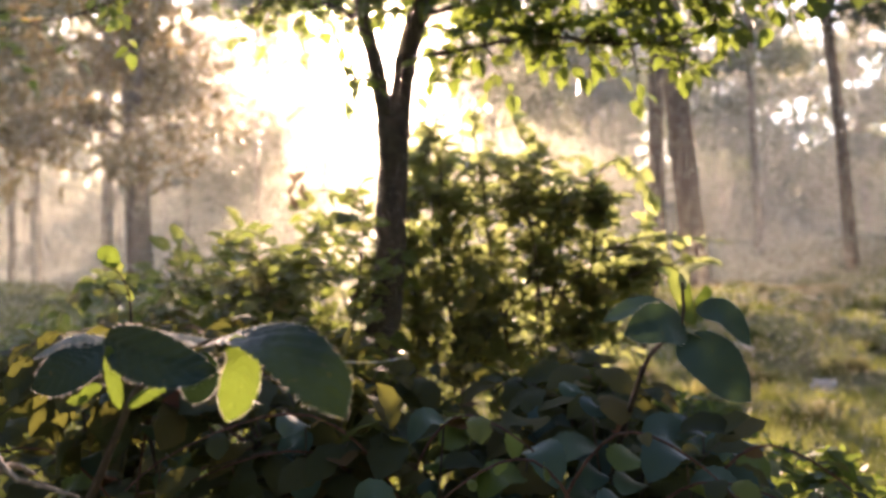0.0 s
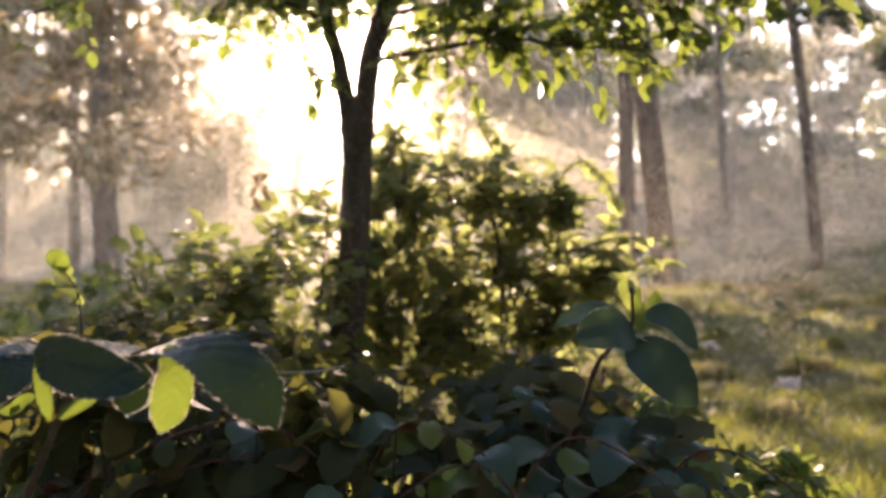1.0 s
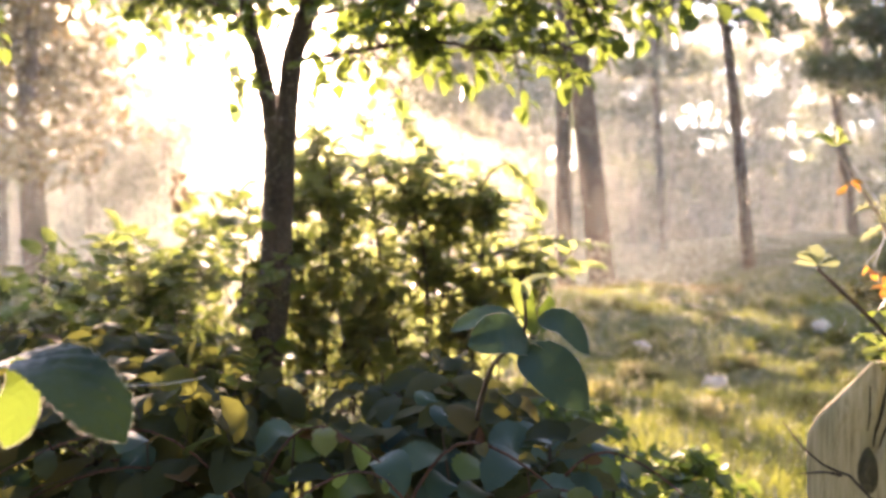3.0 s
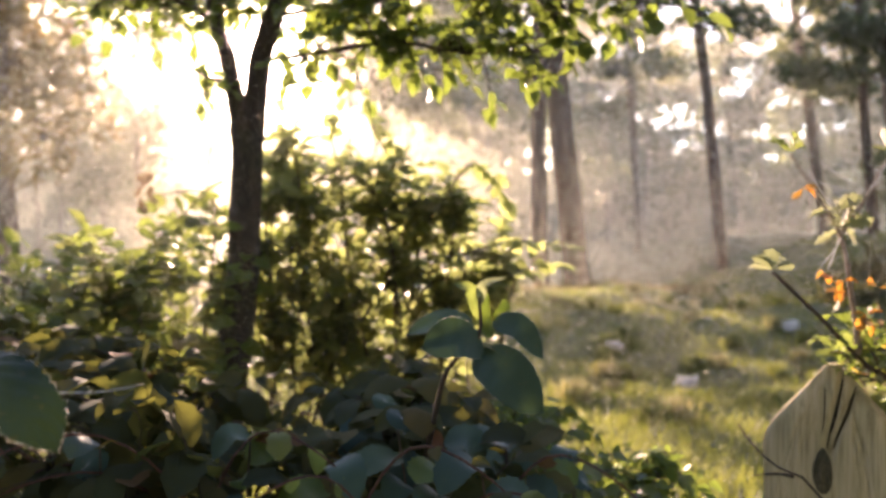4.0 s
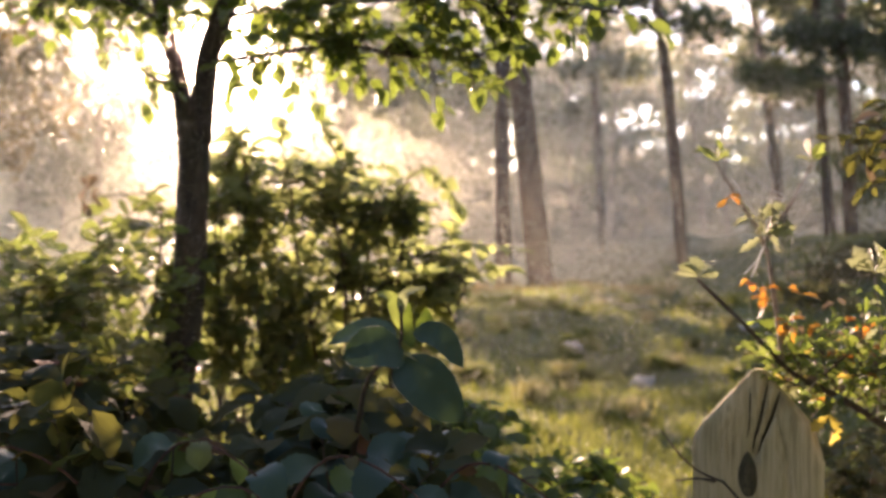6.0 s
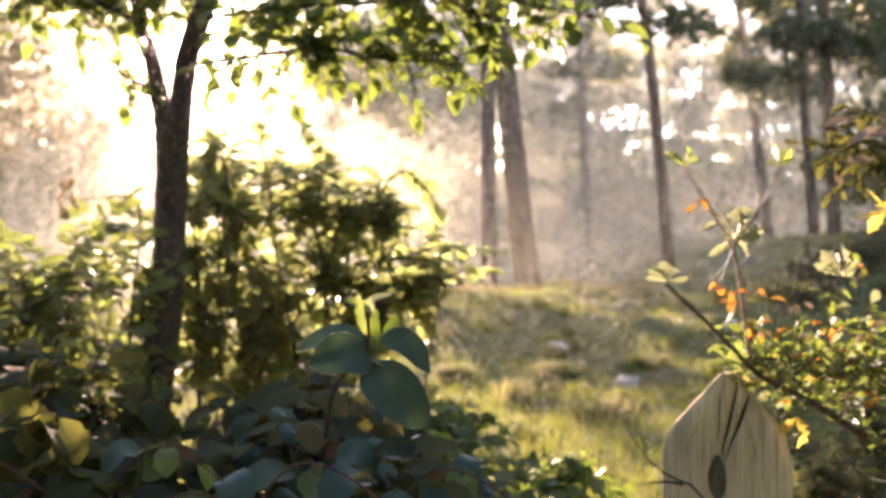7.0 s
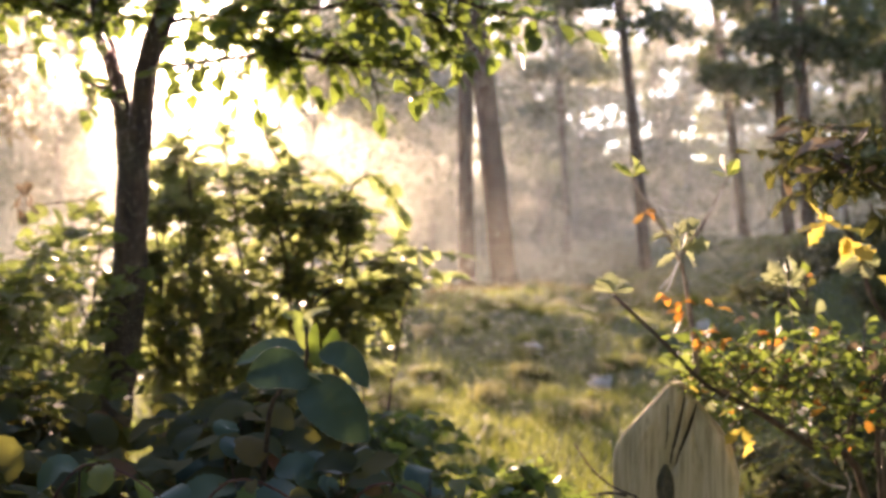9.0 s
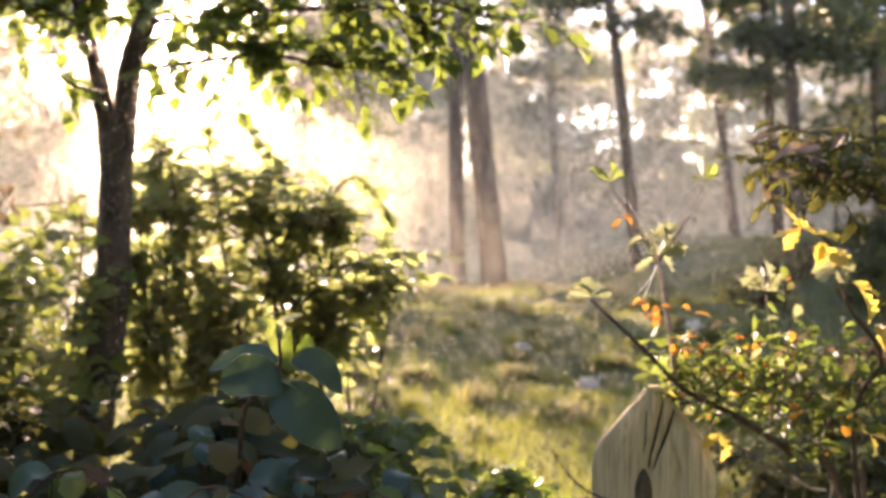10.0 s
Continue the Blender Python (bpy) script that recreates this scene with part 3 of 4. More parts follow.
def bramble_canes():
    """Thin arching canes that loop through the thicket, with small leaves."""
    rng = random.Random(61)
    for k in range(11):
        x0, y0 = rng.uniform(-0.9, 0.5), rng.uniform(1.5, 1.9)
        side = rng.choice((-1, 1)) * rng.uniform(0.25, 0.55)
        top = rng.uniform(0.84, 1.02)
        foot = (x0, y0 + 0.2, land(x0, y0 + 0.2))
        ob = thing("bramble_cane", foot, "thin reddish-brown arching bramble cane", "twig", "bramble canes")
        line = smooth_line([foot, (x0 + side * 0.15, y0 + 0.1, top * 0.7), (x0 + side * 0.5, y0, top), (x0 + side, y0 - 0.05, top - 0.05), (x0 + side * 1.35, y0 - 0.08, top - 0.22)], 24)
        part("stem", mesh_of("stem", *tube(line, [0.004, 0.0032, 0.0022, 0.0012], 6, 0.12, rng), bark_cane), ob)
        leaves(ob, "leaf", twig_leaves(line[8:], 6, 0.055, rng, 0.2), leaf_lime if k % 3 == 0 else leaf_dark, rng, shapes=TOOTHED_LEAVES)


bramble_canes()


def leaf_sprig():
    """A shoot with a whorl of large dark leaves above the thicket."""
    ob = thing("sapling", (0.37, 1.98, land(0.37, 1.98)), "upright sapling shoot with large dark oval leaves", "sapling")
    stem = smooth_line([(0.37, 1.98, land(0.37, 1.98)), (0.36, 1.95, 0.3), (0.355, 1.9, 0.6), (0.308, 1.850, 0.839), (0.320, 1.740, 0.996), (0.339, 1.620, 1.127), (0.397, 1.620, 1.185), (0.400, 1.620, 1.264)], 22)
    part("stem", mesh_of("stem", *tube(stem, [0.009, 0.008, 0.005, 0.003], 7, 0.1, random.Random(3)), bark_twig), ob)
    blades = [
        ((0.408, 1.62, 1.166), (0.350, 1.58, 1.190), (0.289, 1.60, 1.168), (0.05, -0.85, 0.5), 0.082, leaf_hazel),
        ((0.425, 1.62, 1.215), (0.473, 1.60, 1.206), (0.518, 1.60, 1.147), (0.2, -0.88, 0.45), 0.056, leaf_hazel),
        ((0.395, 1.62, 1.158), (0.445, 1.58, 1.122), (0.518, 1.60, 1.046), (0.15, -0.95, 0.25), 0.1, leaf_hazel),
        ((0.395, 1.68, 1.202), (0.340, 1.70, 1.216), (0.262, 1.69, 1.185), (0, -0.5, 0.85), 0.06, leaf_hazel),
        ((0.425, 1.63, 1.185), (0.413, 1.66, 1.225), (0.420, 1.66, 1.269), (-0.5, -0.8, 0.3), 0.032, leaf_bright),
        ((0.434, 1.63, 1.190), (0.448, 1.66, 1.225), (0.452, 1.65, 1.259), (0.3, -0.8, 0.3), 0.036, leaf_bright),
        ((0.403, 1.61, 1.176), (0.449, 1.62, 1.158), (0.505, 1.63, 1.137), (0.0, -0.4, 0.9), 0.028, leaf_pale),
        ((0.397, 1.62, 1.222), (0.386, 1.64, 1.274), (0.352, 1.63, 1.287), (0, -0.6, 0.7), 0.032, leaf_lime),
        ((0.400, 1.62, 1.248), (0.408, 1.62, 1.285), (0.447, 1.60, 1.300), (0, -0.6, 0.7), 0.022, leaf_pale),
    ]
    for k, (a, b, e, n, w, mat) in enumerate(blades):
        blade = big_leaf(a, b, e, n, w, seed=k, ripple=0.014, teeth=0.02, rows=26)
        leaf = part("leaf", mesh_of("leaf", *blade, mat), ob)
        if w > 0.05:
            down_fringe(leaf, blade[0], 8, k, 0.0014)


leaf_sprig()


def hazel_sprig():
    """The shoot nearest to the path, with drooping toothed leaves."""
    base = (-0.5, 1.02, land(-0.5, 1.02))
    ob = thing("hazel_sprig", base, "hazel shoot with drooping toothed leaves rimmed by sunlight", "sapling")
    stem = smooth_line([base, (-0.47, 1.01, 0.35), (-0.43, 1.0, 0.7), (-0.456, 0.980, 0.980), (-0.431, 0.980, 1.031), (-0.406, 0.970, 1.080), (-0.385, 0.970, 1.131), (-0.376, 0.985, 1.158), (-0.345, 0.990, 1.187), (-0.315, 0.985, 1.204), (-0.276, 0.965, 1.218)], 40)
    part("stem", mesh_of("stem", *tube(stem, [0.006, 0.0055, 0.005, 0.004, 0.0028, 0.0015], 8, 0.12, random.Random(4)), bark_twig), ob)
    blades = [
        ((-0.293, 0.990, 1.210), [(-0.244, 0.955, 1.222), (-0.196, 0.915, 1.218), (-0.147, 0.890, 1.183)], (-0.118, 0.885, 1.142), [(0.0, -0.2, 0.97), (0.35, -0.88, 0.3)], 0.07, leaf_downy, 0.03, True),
        ((-0.258, 0.955, 1.220), [(-0.241, 0.935, 1.198), (-0.242, 0.928, 1.168)], (-0.258, 0.935, 1.128), (0.1, -0.95, 0.1), 0.044, leaf_bright, 0.12, True),
        ((-0.401, 0.955, 1.221), [(-0.356, 0.925, 1.206), (-0.310, 0.920, 1.191)], (-0.267, 0.935, 1.185), [(-0.15, -0.95, 0.2), (0.1, -0.8, 0.6)], 0.062, leaf_shaded, 0.1, False),
        # two narrow bright leaves stand for the lit underside of the leaf above
        ((-0.393, 0.940, 1.211), (-0.379, 0.925, 1.174), (-0.370, 0.920, 1.143), (-0.3, -0.9, 0.2), 0.021, leaf_bright, 0.1, False),
        ((-0.366, 0.930, 1.145), (-0.338, 0.925, 1.162), (-0.310, 0.930, 1.179), (0.1, -0.9, 0.4), 0.016, leaf_bright, 0.1, False),
        ((-0.298, 0.980, 1.200), (-0.298, 0.965, 1.172), (-0.304, 0.960, 1.143), (0.2, -0.9, 0.3), 0.045, leaf_downy, 0.1, False),
        ((-0.412, 0.980, 1.204), (-0.439, 0.950, 1.186), (-0.480, 0.940, 1.162), (-0.1, -0.88, 0.45), 0.062, leaf_shaded, 0.0, False),
        ((-0.415, 1.000, 1.209), (-0.456, 0.990, 1.211), (-0.500, 0.985, 1.192), (0, -0.25, 0.95), 0.05, leaf_hazel, 0.0, False),
        ((-0.296, 1.000, 1.210), (-0.334, 0.985, 1.213), (-0.380, 0.975, 1.221), (0, -0.2, 0.97), 0.052, leaf_hazel, 0.05, False),
        ((-0.434, 1.020, 1.154), (-0.451, 1.020, 1.147), (-0.464, 1.020, 1.132), (0, -0.8, 0.6), 0.018, leaf_bright, 0.1, False),
        ((-0.450, 1.030, 1.145), (-0.464, 1.030, 1.137), (-0.483, 1.030, 1.134), (0, -0.8, 0.6), 0.016, leaf_bright, 0.1, False),
    ]
    for k, (a, b, e, n, w, mat, cup, blunt) in enumerate(blades):
        blade = big_leaf(a, b, e, n, w, seed=k, cup=cup, ripple=0.026, teeth=0.06, rows=44, cols=12, blunt=blunt)
        leaf = part("leaf", mesh_of("leaf", *blade, mat), ob)
        if w > 0.03:
            down_fringe(leaf, blade[0], 12, k)


hazel_sprig()


def dry_twigs():
    ob = thing("dry_twig", (-0.55, 1.0, land(-0.55, 1.0)), "bare pale dry twigs low in the thicket", "twig")
    rng = random.Random(8)
    for line in ([(-0.55, 1.0, land(-0.55, 1.0)), (-0.609, 1.000, 1.039), (-0.516, 0.980, 1.051), (-0.443, 0.980, 1.032)], [(-0.575, 1.000, 1.042), (-0.534, 1.000, 1.063), (-0.505, 1.000, 1.054)]):
        part("twig", mesh_of("twig", *tube(smooth_line(line, 16), [0.006, 0.004, 0.002], 6, 0.2, rng), bark_pale), ob)


dry_twigs()


def lone_shoot():
    """A thin bramble shoot that rises out of the thicket with a few yellowing leaves."""
    rng = random.Random(19)
    ob = thing("bramble_shoot", (-0.68, 2.0, land(-0.68, 2.0)), "thin bramble shoot with a yellow-green backlit leaf", "shrub")
    line = smooth_line([(-0.68, 2.0, land(-0.68, 2.0)), (-0.67, 1.98, 0.5), (-0.760, 1.950, 1.074), (-0.756, 1.900, 1.231), (-0.792, 1.900, 1.294)], 20)
    part("stem", mesh_of("stem", *tube(line, [0.005, 0.004, 0.0015], 6, 0.1, rng), bark_twig), ob)
    part("leaf", mesh_of("leaf", *big_leaf((-0.787, 1.900, 1.289), (-0.797, 1.880, 1.317), (-0.815, 1.870, 1.309), (0.1, -0.9, 0.4), 0.045, seed=3), leaf_bright), ob)
    leaves(ob, "leaf", twig_leaves(line[12:18], 5, 0.05, rng, 0.1), leaf_lime, rng)


lone_shoot()


def bracken(foot, way, height, material, seed, label):
    """A fern frond: an arching stalk with paired leaflets that shorten to its tip."""
    rng = random.Random(seed)
    foot = (foot[0], foot[1], land(foot[0], foot[1]))
    ob = thing("bracken_frond", foot, label, "fern", "bracken")
    tip = np.array(foot) + np.array([way[0], way[1], height])
    line = smooth_line([foot, np.array(foot) + np.array([way[0] * 0.15, way[1] * 0.15, height * 0.6]), tip - np.array([way[0] * 0.25, 0, -0.02]), tip + np.array([way[0] * 0.15, 0, -0.08])], 26)
    part("stalk", mesh_of("stalk", *tube(line, [0.005, 0.003, 0.001], 5, 0.1, rng), bark_pale), ob)
    spots = []
    for i in range(9, 26):
        size = 0.17 * (1 - (i - 9) / 18)
        d = line[i] - line[i - 1]
        d /= np.linalg.norm(d)
        for s in (-1, 1):
            side = np.cross(d, (0.3, -1, 0.2)) * s
            for k in range(5):
                at = line[i] + side * size * k / 5 + d * 0.01 * k
                spots.append((at, side * 0.5 + d * (1 if k % 2 else -0.6), (rng.uniform(-0.3, 0.3), -1, 0.4), size * 0.42 * (1 - k * 0.13)))
            spots.append((line[i] + side * size * 0.7, side, (0, -1, 0.5), size * 0.4))
    leaves(ob, "leaflet", spots, material, rng, singles=60, shapes=NARROW_LEAVES)


for k, (x, y, wx, h) in enumerate([(-0.02, 5.0, 0.1, 1.0), (0.16, 5.1, -0.12, 0.95), (0.05, 5.25, 0.22, 1.05), (-0.25, 5.1, 0.15, 0.9), (0.3, 5.3, -0.05, 0.85)]):
    bracken((x, y), (wx, -0.2), h, leaf_pale, 400 + k, "dry pale bracken frond lit by the sun")
for k, (x, y, wx, h) in enumerate([(-0.72, 4.5, -0.12, 0.95), (-0.66, 4.65, 0.1, 0.85)]):
    bracken((x, y), (wx, -0.15), h, leaf_lime, 420 + k, "green bracken frond behind the forked tree")


def hazel_shoots():
    """Short shoots with broad dull leaves that stand up out of the thicket."""
    rng = random.Random(91)
    for k, (x, y, z) in enumerate([(-0.62, 1.75, 1.0), (-0.32, 1.7, 0.98), (-0.05, 1.8, 0.97), (0.12, 1.72, 0.93), (0.22, 1.9, 1.0), (-0.85, 1.85, 1.05), (-0.2, 1.55, 0.86), (0.3, 1.62, 0.84), (0.5, 2.1, 0.9), (-0.5, 1.5, 0.84), (0.47, 1.75, 0.96), (0.59, 1.95, 0.88), (0.72, 2.20, 0.84), (0.40, 1.60, 0.95), (0.34, 1.70, 0.97), (0.25, 1.75, 0.99)]):
        ob = thing("hazel_shoot", (x, y + 0.1, land(x, y + 0.1)), "low hazel shoot with broad dull green leaves", "sapling", "hazel shoots")
        line = smooth_line([(x, y + 0.1, land(x, y + 0.1)), (x + rng.uniform(-0.05, 0.05), y + 0.06, z * 0.6), (x, y, z)], 14)
        part("stem", mesh_of("stem", *tube(line, [0.006, 0.004, 0.002], 6, 0.1, rng), bark_twig), ob)
        for i in range(6):
            at = line[13 - i]
            a = rng.uniform(0, 2 * math.pi)
            way = np.array([math.cos(a), math.sin(a) * 0.7 - 0.3, rng.uniform(-0.1, 0.25)]) * rng.uniform(0.07, 0.11)
            mid = at + way * 0.55 + np.array([0, 0, 0.012])
            end = at + way + np.array([0, 0, -rng.uniform(0.01, 0.045)])
            part("leaf", mesh_of("leaf", *big_leaf(at, mid, end, (rng.uniform(-0.3, 0.3), -0.5, 0.9), rng.uniform(0.06, 0.09), rows=18, cols=6, seed=k * 7 + i, ripple=0.02, teeth=0.05), leaf_hazel if rng.random() < 0.8 else leaf_bright), ob)


hazel_shoots()


def dry_stalks():
    rng = random.Random(17)
    for lines, mat, label in (
        ([[(2.0, 2.75, 0.0), (2.236, 2.700, 0.538), (2.240, 2.700, 0.659)], [(2.236, 2.700, 0.600), (2.155, 2.680, 0.621), (2.096, 2.680, 0.662)]], bark_pale, "pale dry forked stalk"),
        ([[(1.42, 1.74, 0.0), (1.36, 1.75, 0.5), (1.150, 1.770, 0.833), (1.070, 1.790, 0.887), (1.023, 1.800, 0.929), (0.994, 1.830, 0.977)], [(1.099, 1.785, 0.870), (1.054, 1.770, 0.881), (0.997, 1.760, 0.881)]], bark_twig, "thin dark bare twig in front of the post"),
    ):
        base = lines[0][0]
        ob = thing("dry_stalk", (base[0], base[1], land(base[0], base[1])), label, "twig")
        for line in lines:
            part("twig", mesh_of("twig", *tube(smooth_line(line, 14), [0.004, 0.003, 0.0015], 5, 0.15, rng), mat), ob)


dry_stalks()


def silk_thread():
    a, e = np.array((-0.123, 0.900, 1.199)), np.array((-0.064, 1.000, 1.193))
    ob = thing("silk_thread", a, "single strand of spider silk off a hazel leaf", "spider web")
    part("strand", mesh_of("strand", *tube(smooth_line([a, (a + e) / 2 - np.array([0, 0, 0.003]), e], 8), [0.0006, 0.0004], 4), silk_mat), ob)


silk_thread()


# ---- post and its shrub ----
def wooden_post():
    base = Vector((1.318, 2.033, land(1.318, 2.033)))
    ob = thing("wooden_post", base, "weathered wooden fence post with a pointed split top", "post")
    rng = random.Random(2)
    turn = Matrix.Rotation(radians(-45), 3, "Z")
    # front outline: height over the foot, half width
    prof = [(-0.06, 0.156), (0.4, 0.157), (0.8, 0.158), (0.862, 0.158), (0.892, 0.153), (0.935, 0.136), (0.962, 0.116), (0.998, 0.083), (1.04, 0.046), (1.068, 0.022), (1.08, 0.01)]
    zs, ws = [p[0] for p in prof], [p[1] for p in prof]
    thick = 0.032
    # splits: foot, head, half width, depth
    grooves = [(-0.003, 0.872, 0.023, 1.045, 0.0065, 0.022), (0.012, 0.875, 0.054, 1.03, 0.0065, 0.02), (-0.012, 0.9, -0.016, 1.02, 0.003, 0.009), (0.09, 0.86, 0.05, 0.97, 0.003, 0.006)]
    checks = [(x * 1.22, 0.3 + 0.45 * rng.random(), x * 0.72, 1.055 - abs(x) * 1.3, 0.0022, 0.0045) for x in (-0.1, -0.086, -0.072, -0.052, -0.034, 0.078, 0.096, 0.112)]
    cols, rows = 220, 120
    verts, faces = [], []
    for r in range(rows):
        z = -0.06 + 1.138 * (r / (rows - 1)) ** 0.6
        w = float(np.interp(z, zs, ws))
        d = thick * (0.45 + 0.55 * min(1, w / 0.12))
        for c in range(cols):
            a = 2 * math.pi * c / cols
            s, q = math.cos(a), math.sin(a)
            x = math.copysign(abs(s) ** 0.8, s) * w
            y = math.copysign(abs(q) ** 0.3, q) * d
            if q < 0:
                for xa, za, xb, zb, gw, gd in grooves + checks:
                    u = min(1.0, max(0.0, (z - za) / (zb - za)))
                    off = math.hypot(x - (xa + (xb - xa) * u), 0.3 * max(0.0, za - z, z - zb))
                    if off < gw * 2.5:
                        y += gd * math.exp(-((off / gw) ** 2)) * (-q) ** 0.5
            grain = noise.noise((x * 150, z * 5, 3.0)) * 0.0012 + noise.noise((x * 22, z * 3, 9.0)) * 0.003
            ragged = (0.004 * noise.noise((z * 90, 1.0, s * 2)) + 0.004 * noise.noise((z * 30, 4.0, s * 2))) if abs(s) > 0.5 and z > 0.85 else 0.0
            p = turn @ Vector((x + math.copysign(ragged, s) + (0.008 if z > 0.96 else 0.008 * max(0.0, (z - 0.9) / 0.06)), y - grain, z))
            verts.append(base + p)
    for r in range(rows - 1):
        for c in range(cols):
            q = (c + 1) % cols
            faces.append((r * cols + c, r * cols + q, (r + 1) * cols + q, (r + 1) * cols + c))
    faces.append(tuple((rows - 1) * cols + c for c in range(cols)))
    part("post_body", mesh_of("post_body", verts, faces, wood_mat), ob)
    # dark tubes laid in the main splits, shade of the hollows as colour
    for xa, za, xb, zb, gw, gd in grooves[:3]:
        line = []
        for k in range(12):
            z = za + (zb - za) * k / 11
            lean = 0.008 if z > 0.96 else 0.008 * max(0.0, (z - 0.9) / 0.06)
            d = thick * (0.45 + 0.55 * min(1, float(np.interp(z, zs, ws)) / 0.12))
            line.append(base + turn @ Vector((xa + (xb - xa) * k / 11 + lean, -d + gd * 0.75, z)))
        part("split", mesh_of("split", *tube([tuple(p) for p in line], [0.001, gw * 0.8, gw * 0.75, 0.0015], 6, 0.25, rng), split_mat), ob, "dark strip for the shade in a split")
    kv, kf = [], []
    for r in range(8):
        for c in range(24):
            a = 2 * math.pi * c / 24
            s = r / 7
            high = 0.062 if math.sin(a) > 0 else 0.052
            slim = 1 - 0.45 * max(0.0, math.sin(a)) ** 2
            swell = 0.006 * (1 - s * s) + (0.003 * math.exp(-((s - 0.75) / 0.12) ** 2))
            kv.append(base + turn @ Vector((-0.009 + math.cos(a) * 0.025 * s * slim, -thick + 0.001 - swell, 0.815 + math.sin(a) * high * s)))
    for r in range(7):
        for c in range(24):
            kf.append((r * 24 + c, r * 24 + (c + 1) % 24, (r + 1) * 24 + (c + 1) % 24, (r + 1) * 24 + c))
    part("knot", mesh_of("knot", kv, kf, knot_mat), ob, "dark oval knot")


knot_mat = bark_material("olive_knot_wood", (0.06, 0.05, 0.025), (0.16, 0.13, 0.07), 50.0)
split_mat = bark_material("dark_split_shade", (0.03, 0.022, 0.014), (0.1, 0.075, 0.045), 40.0)
wooden_post()


def post_shrub():
    rng = random.Random(31)
    foot = (2.0, 2.05, land(2.0, 2.05))
    ob = thing("autumn_shrub", foot, "autumn shrub with green, yellow and orange leaves beside the post", "shrub")
    main = [foot, (1.788, 1.950, 0.816), (1.649, 1.950, 0.921), (1.483, 1.950, 1.024), (1.365, 1.950, 1.083), (1.241, 1.930, 1.197), (1.117, 1.920, 1.307)]
    up = [(1.343, 1.950, 1.111), (1.328, 1.950, 1.235), (1.295, 1.940, 1.386), (1.238, 1.940, 1.482), (1.171, 1.940, 1.583)]
    fork = [(1.295, 1.940, 1.397), (1.358, 1.950, 1.476), (1.402, 1.950, 1.552), (1.425, 1.950, 1.594)]
    second = [foot, (1.716, 1.800, 0.965), (1.717, 1.700, 1.175), (1.607, 1.660, 1.304), (1.560, 1.650, 1.426), (1.514, 1.650, 1.474)]
    third = [(1.588, 1.950, 0.965), (1.601, 1.950, 1.147), (1.582, 1.950, 1.316)]
    fourth = [(1.711, 1.950, 0.876), (1.740, 1.900, 1.040), (1.804, 1.850, 1.182)]
    dark = [foot, (2.02, 2.2, 0.9), (2.079, 2.100, 1.461), (1.909, 2.100, 1.599), (1.742, 2.100, 1.688), (1.611, 2.100, 1.715)]
    low = [(1.498, 1.950, 1.017), (1.385, 1.900, 1.049), (1.516, 1.900, 1.155)]
    for line, r in ((main, 0.011), (up, 0.0075), (fork, 0.006), (second, 0.007), (third, 0.003), (fourth, 0.004), (dark, 0.008), (low, 0.003)):
        mat = bark_pale if r in (0.0075, 0.006, 0.003) else bark_twig
        part("stem", mesh_of("stem", *tube(smooth_line(line, 22), [r, r * 0.7, r * 0.35], 7, 0.12, rng), mat), ob)

    def whorl(at, size, n, tilt, store):
        for k in range(n):
            a = math.pi * (0.5 + ((k + 0.5) / n - 0.5) * (1.5 - 0.6 * tilt) + rng.uniform(-0.12, 0.12))
            store.append((at, (math.cos(a), rng.uniform(-0.7, 0.6), math.sin(a) + (tilt - 0.5) * 0.5), (rng.uniform(-1.4, 1.4), -0.7, rng.uniform(-0.3, 1.2)), size * rng.uniform(0.6, 1.0)))

    green, pale, orange, olive, yellow, dim = [], [], [], [], [], []
    whorl((1.174, 1.940, 1.587), 0.078, 5, 1.0, green)
    whorl((1.422, 1.950, 1.592), 0.072, 5, 1.0, green)
    whorl((1.295, 1.940, 1.414), 0.078, 9, 0.25, pale)
    whorl((1.288, 1.940, 1.448), 0.07, 5, 0.5, pale)
    whorl((1.117, 1.920, 1.313), 0.072, 6, 0.9, pale)
    whorl((1.582, 1.950, 1.323), 0.085, 7, 0.8, pale)
    for p in ((1.299, 1.940, 1.284), (1.305, 1.940, 1.263), (1.252, 1.940, 1.305), (1.387, 1.950, 1.269), (1.202, 1.940, 1.502), (1.348, 1.930, 1.209), (1.363, 1.930, 1.195), (1.555, 1.930, 1.189), (1.577, 1.930, 1.150), (1.473, 1.930, 1.131), (1.501, 1.900, 1.210), (1.620, 1.900, 1.194), (1.392, 1.900, 1.191), (1.848, 1.900, 1.148), (1.783, 1.930, 0.998), (1.668, 1.930, 1.022)):
        for k in range(3):
            orange.append((p, (rng.uniform(-1, 1), rng.uniform(-1, 0.3), rng.uniform(-0.8, 0.5)), (rng.uniform(-0.5, 0.5), -0.5, 1), rng.uniform(0.03, 0.05)))
    for p in ((1.488, 1.640, 1.473), (1.514, 1.640, 1.456), (1.534, 1.640, 1.438), (1.760, 1.800, 0.990), (1.620, 1.640, 1.341), (1.435, 1.900, 0.987), (1.674, 1.660, 1.260)):
        for k in range(3):
            yellow.append((p, (rng.uniform(-1, 1), rng.uniform(-1, 0.3), rng.uniform(-0.9, 0.6)), (rng.uniform(-0.5, 0.5), -0.6, 1), rng.uniform(0.05, 0.08)))
    whorl((1.573, 1.650, 1.390), 0.07, 8, -0.3, pale)
    whorl((1.269, 1.930, 1.129), 0.07, 4, 0.0, green)
    whorl((1.282, 1.960, 1.207), 0.06, 3, -0.2, olive)
    # mass of small leaves round the main stems
    chunks = []
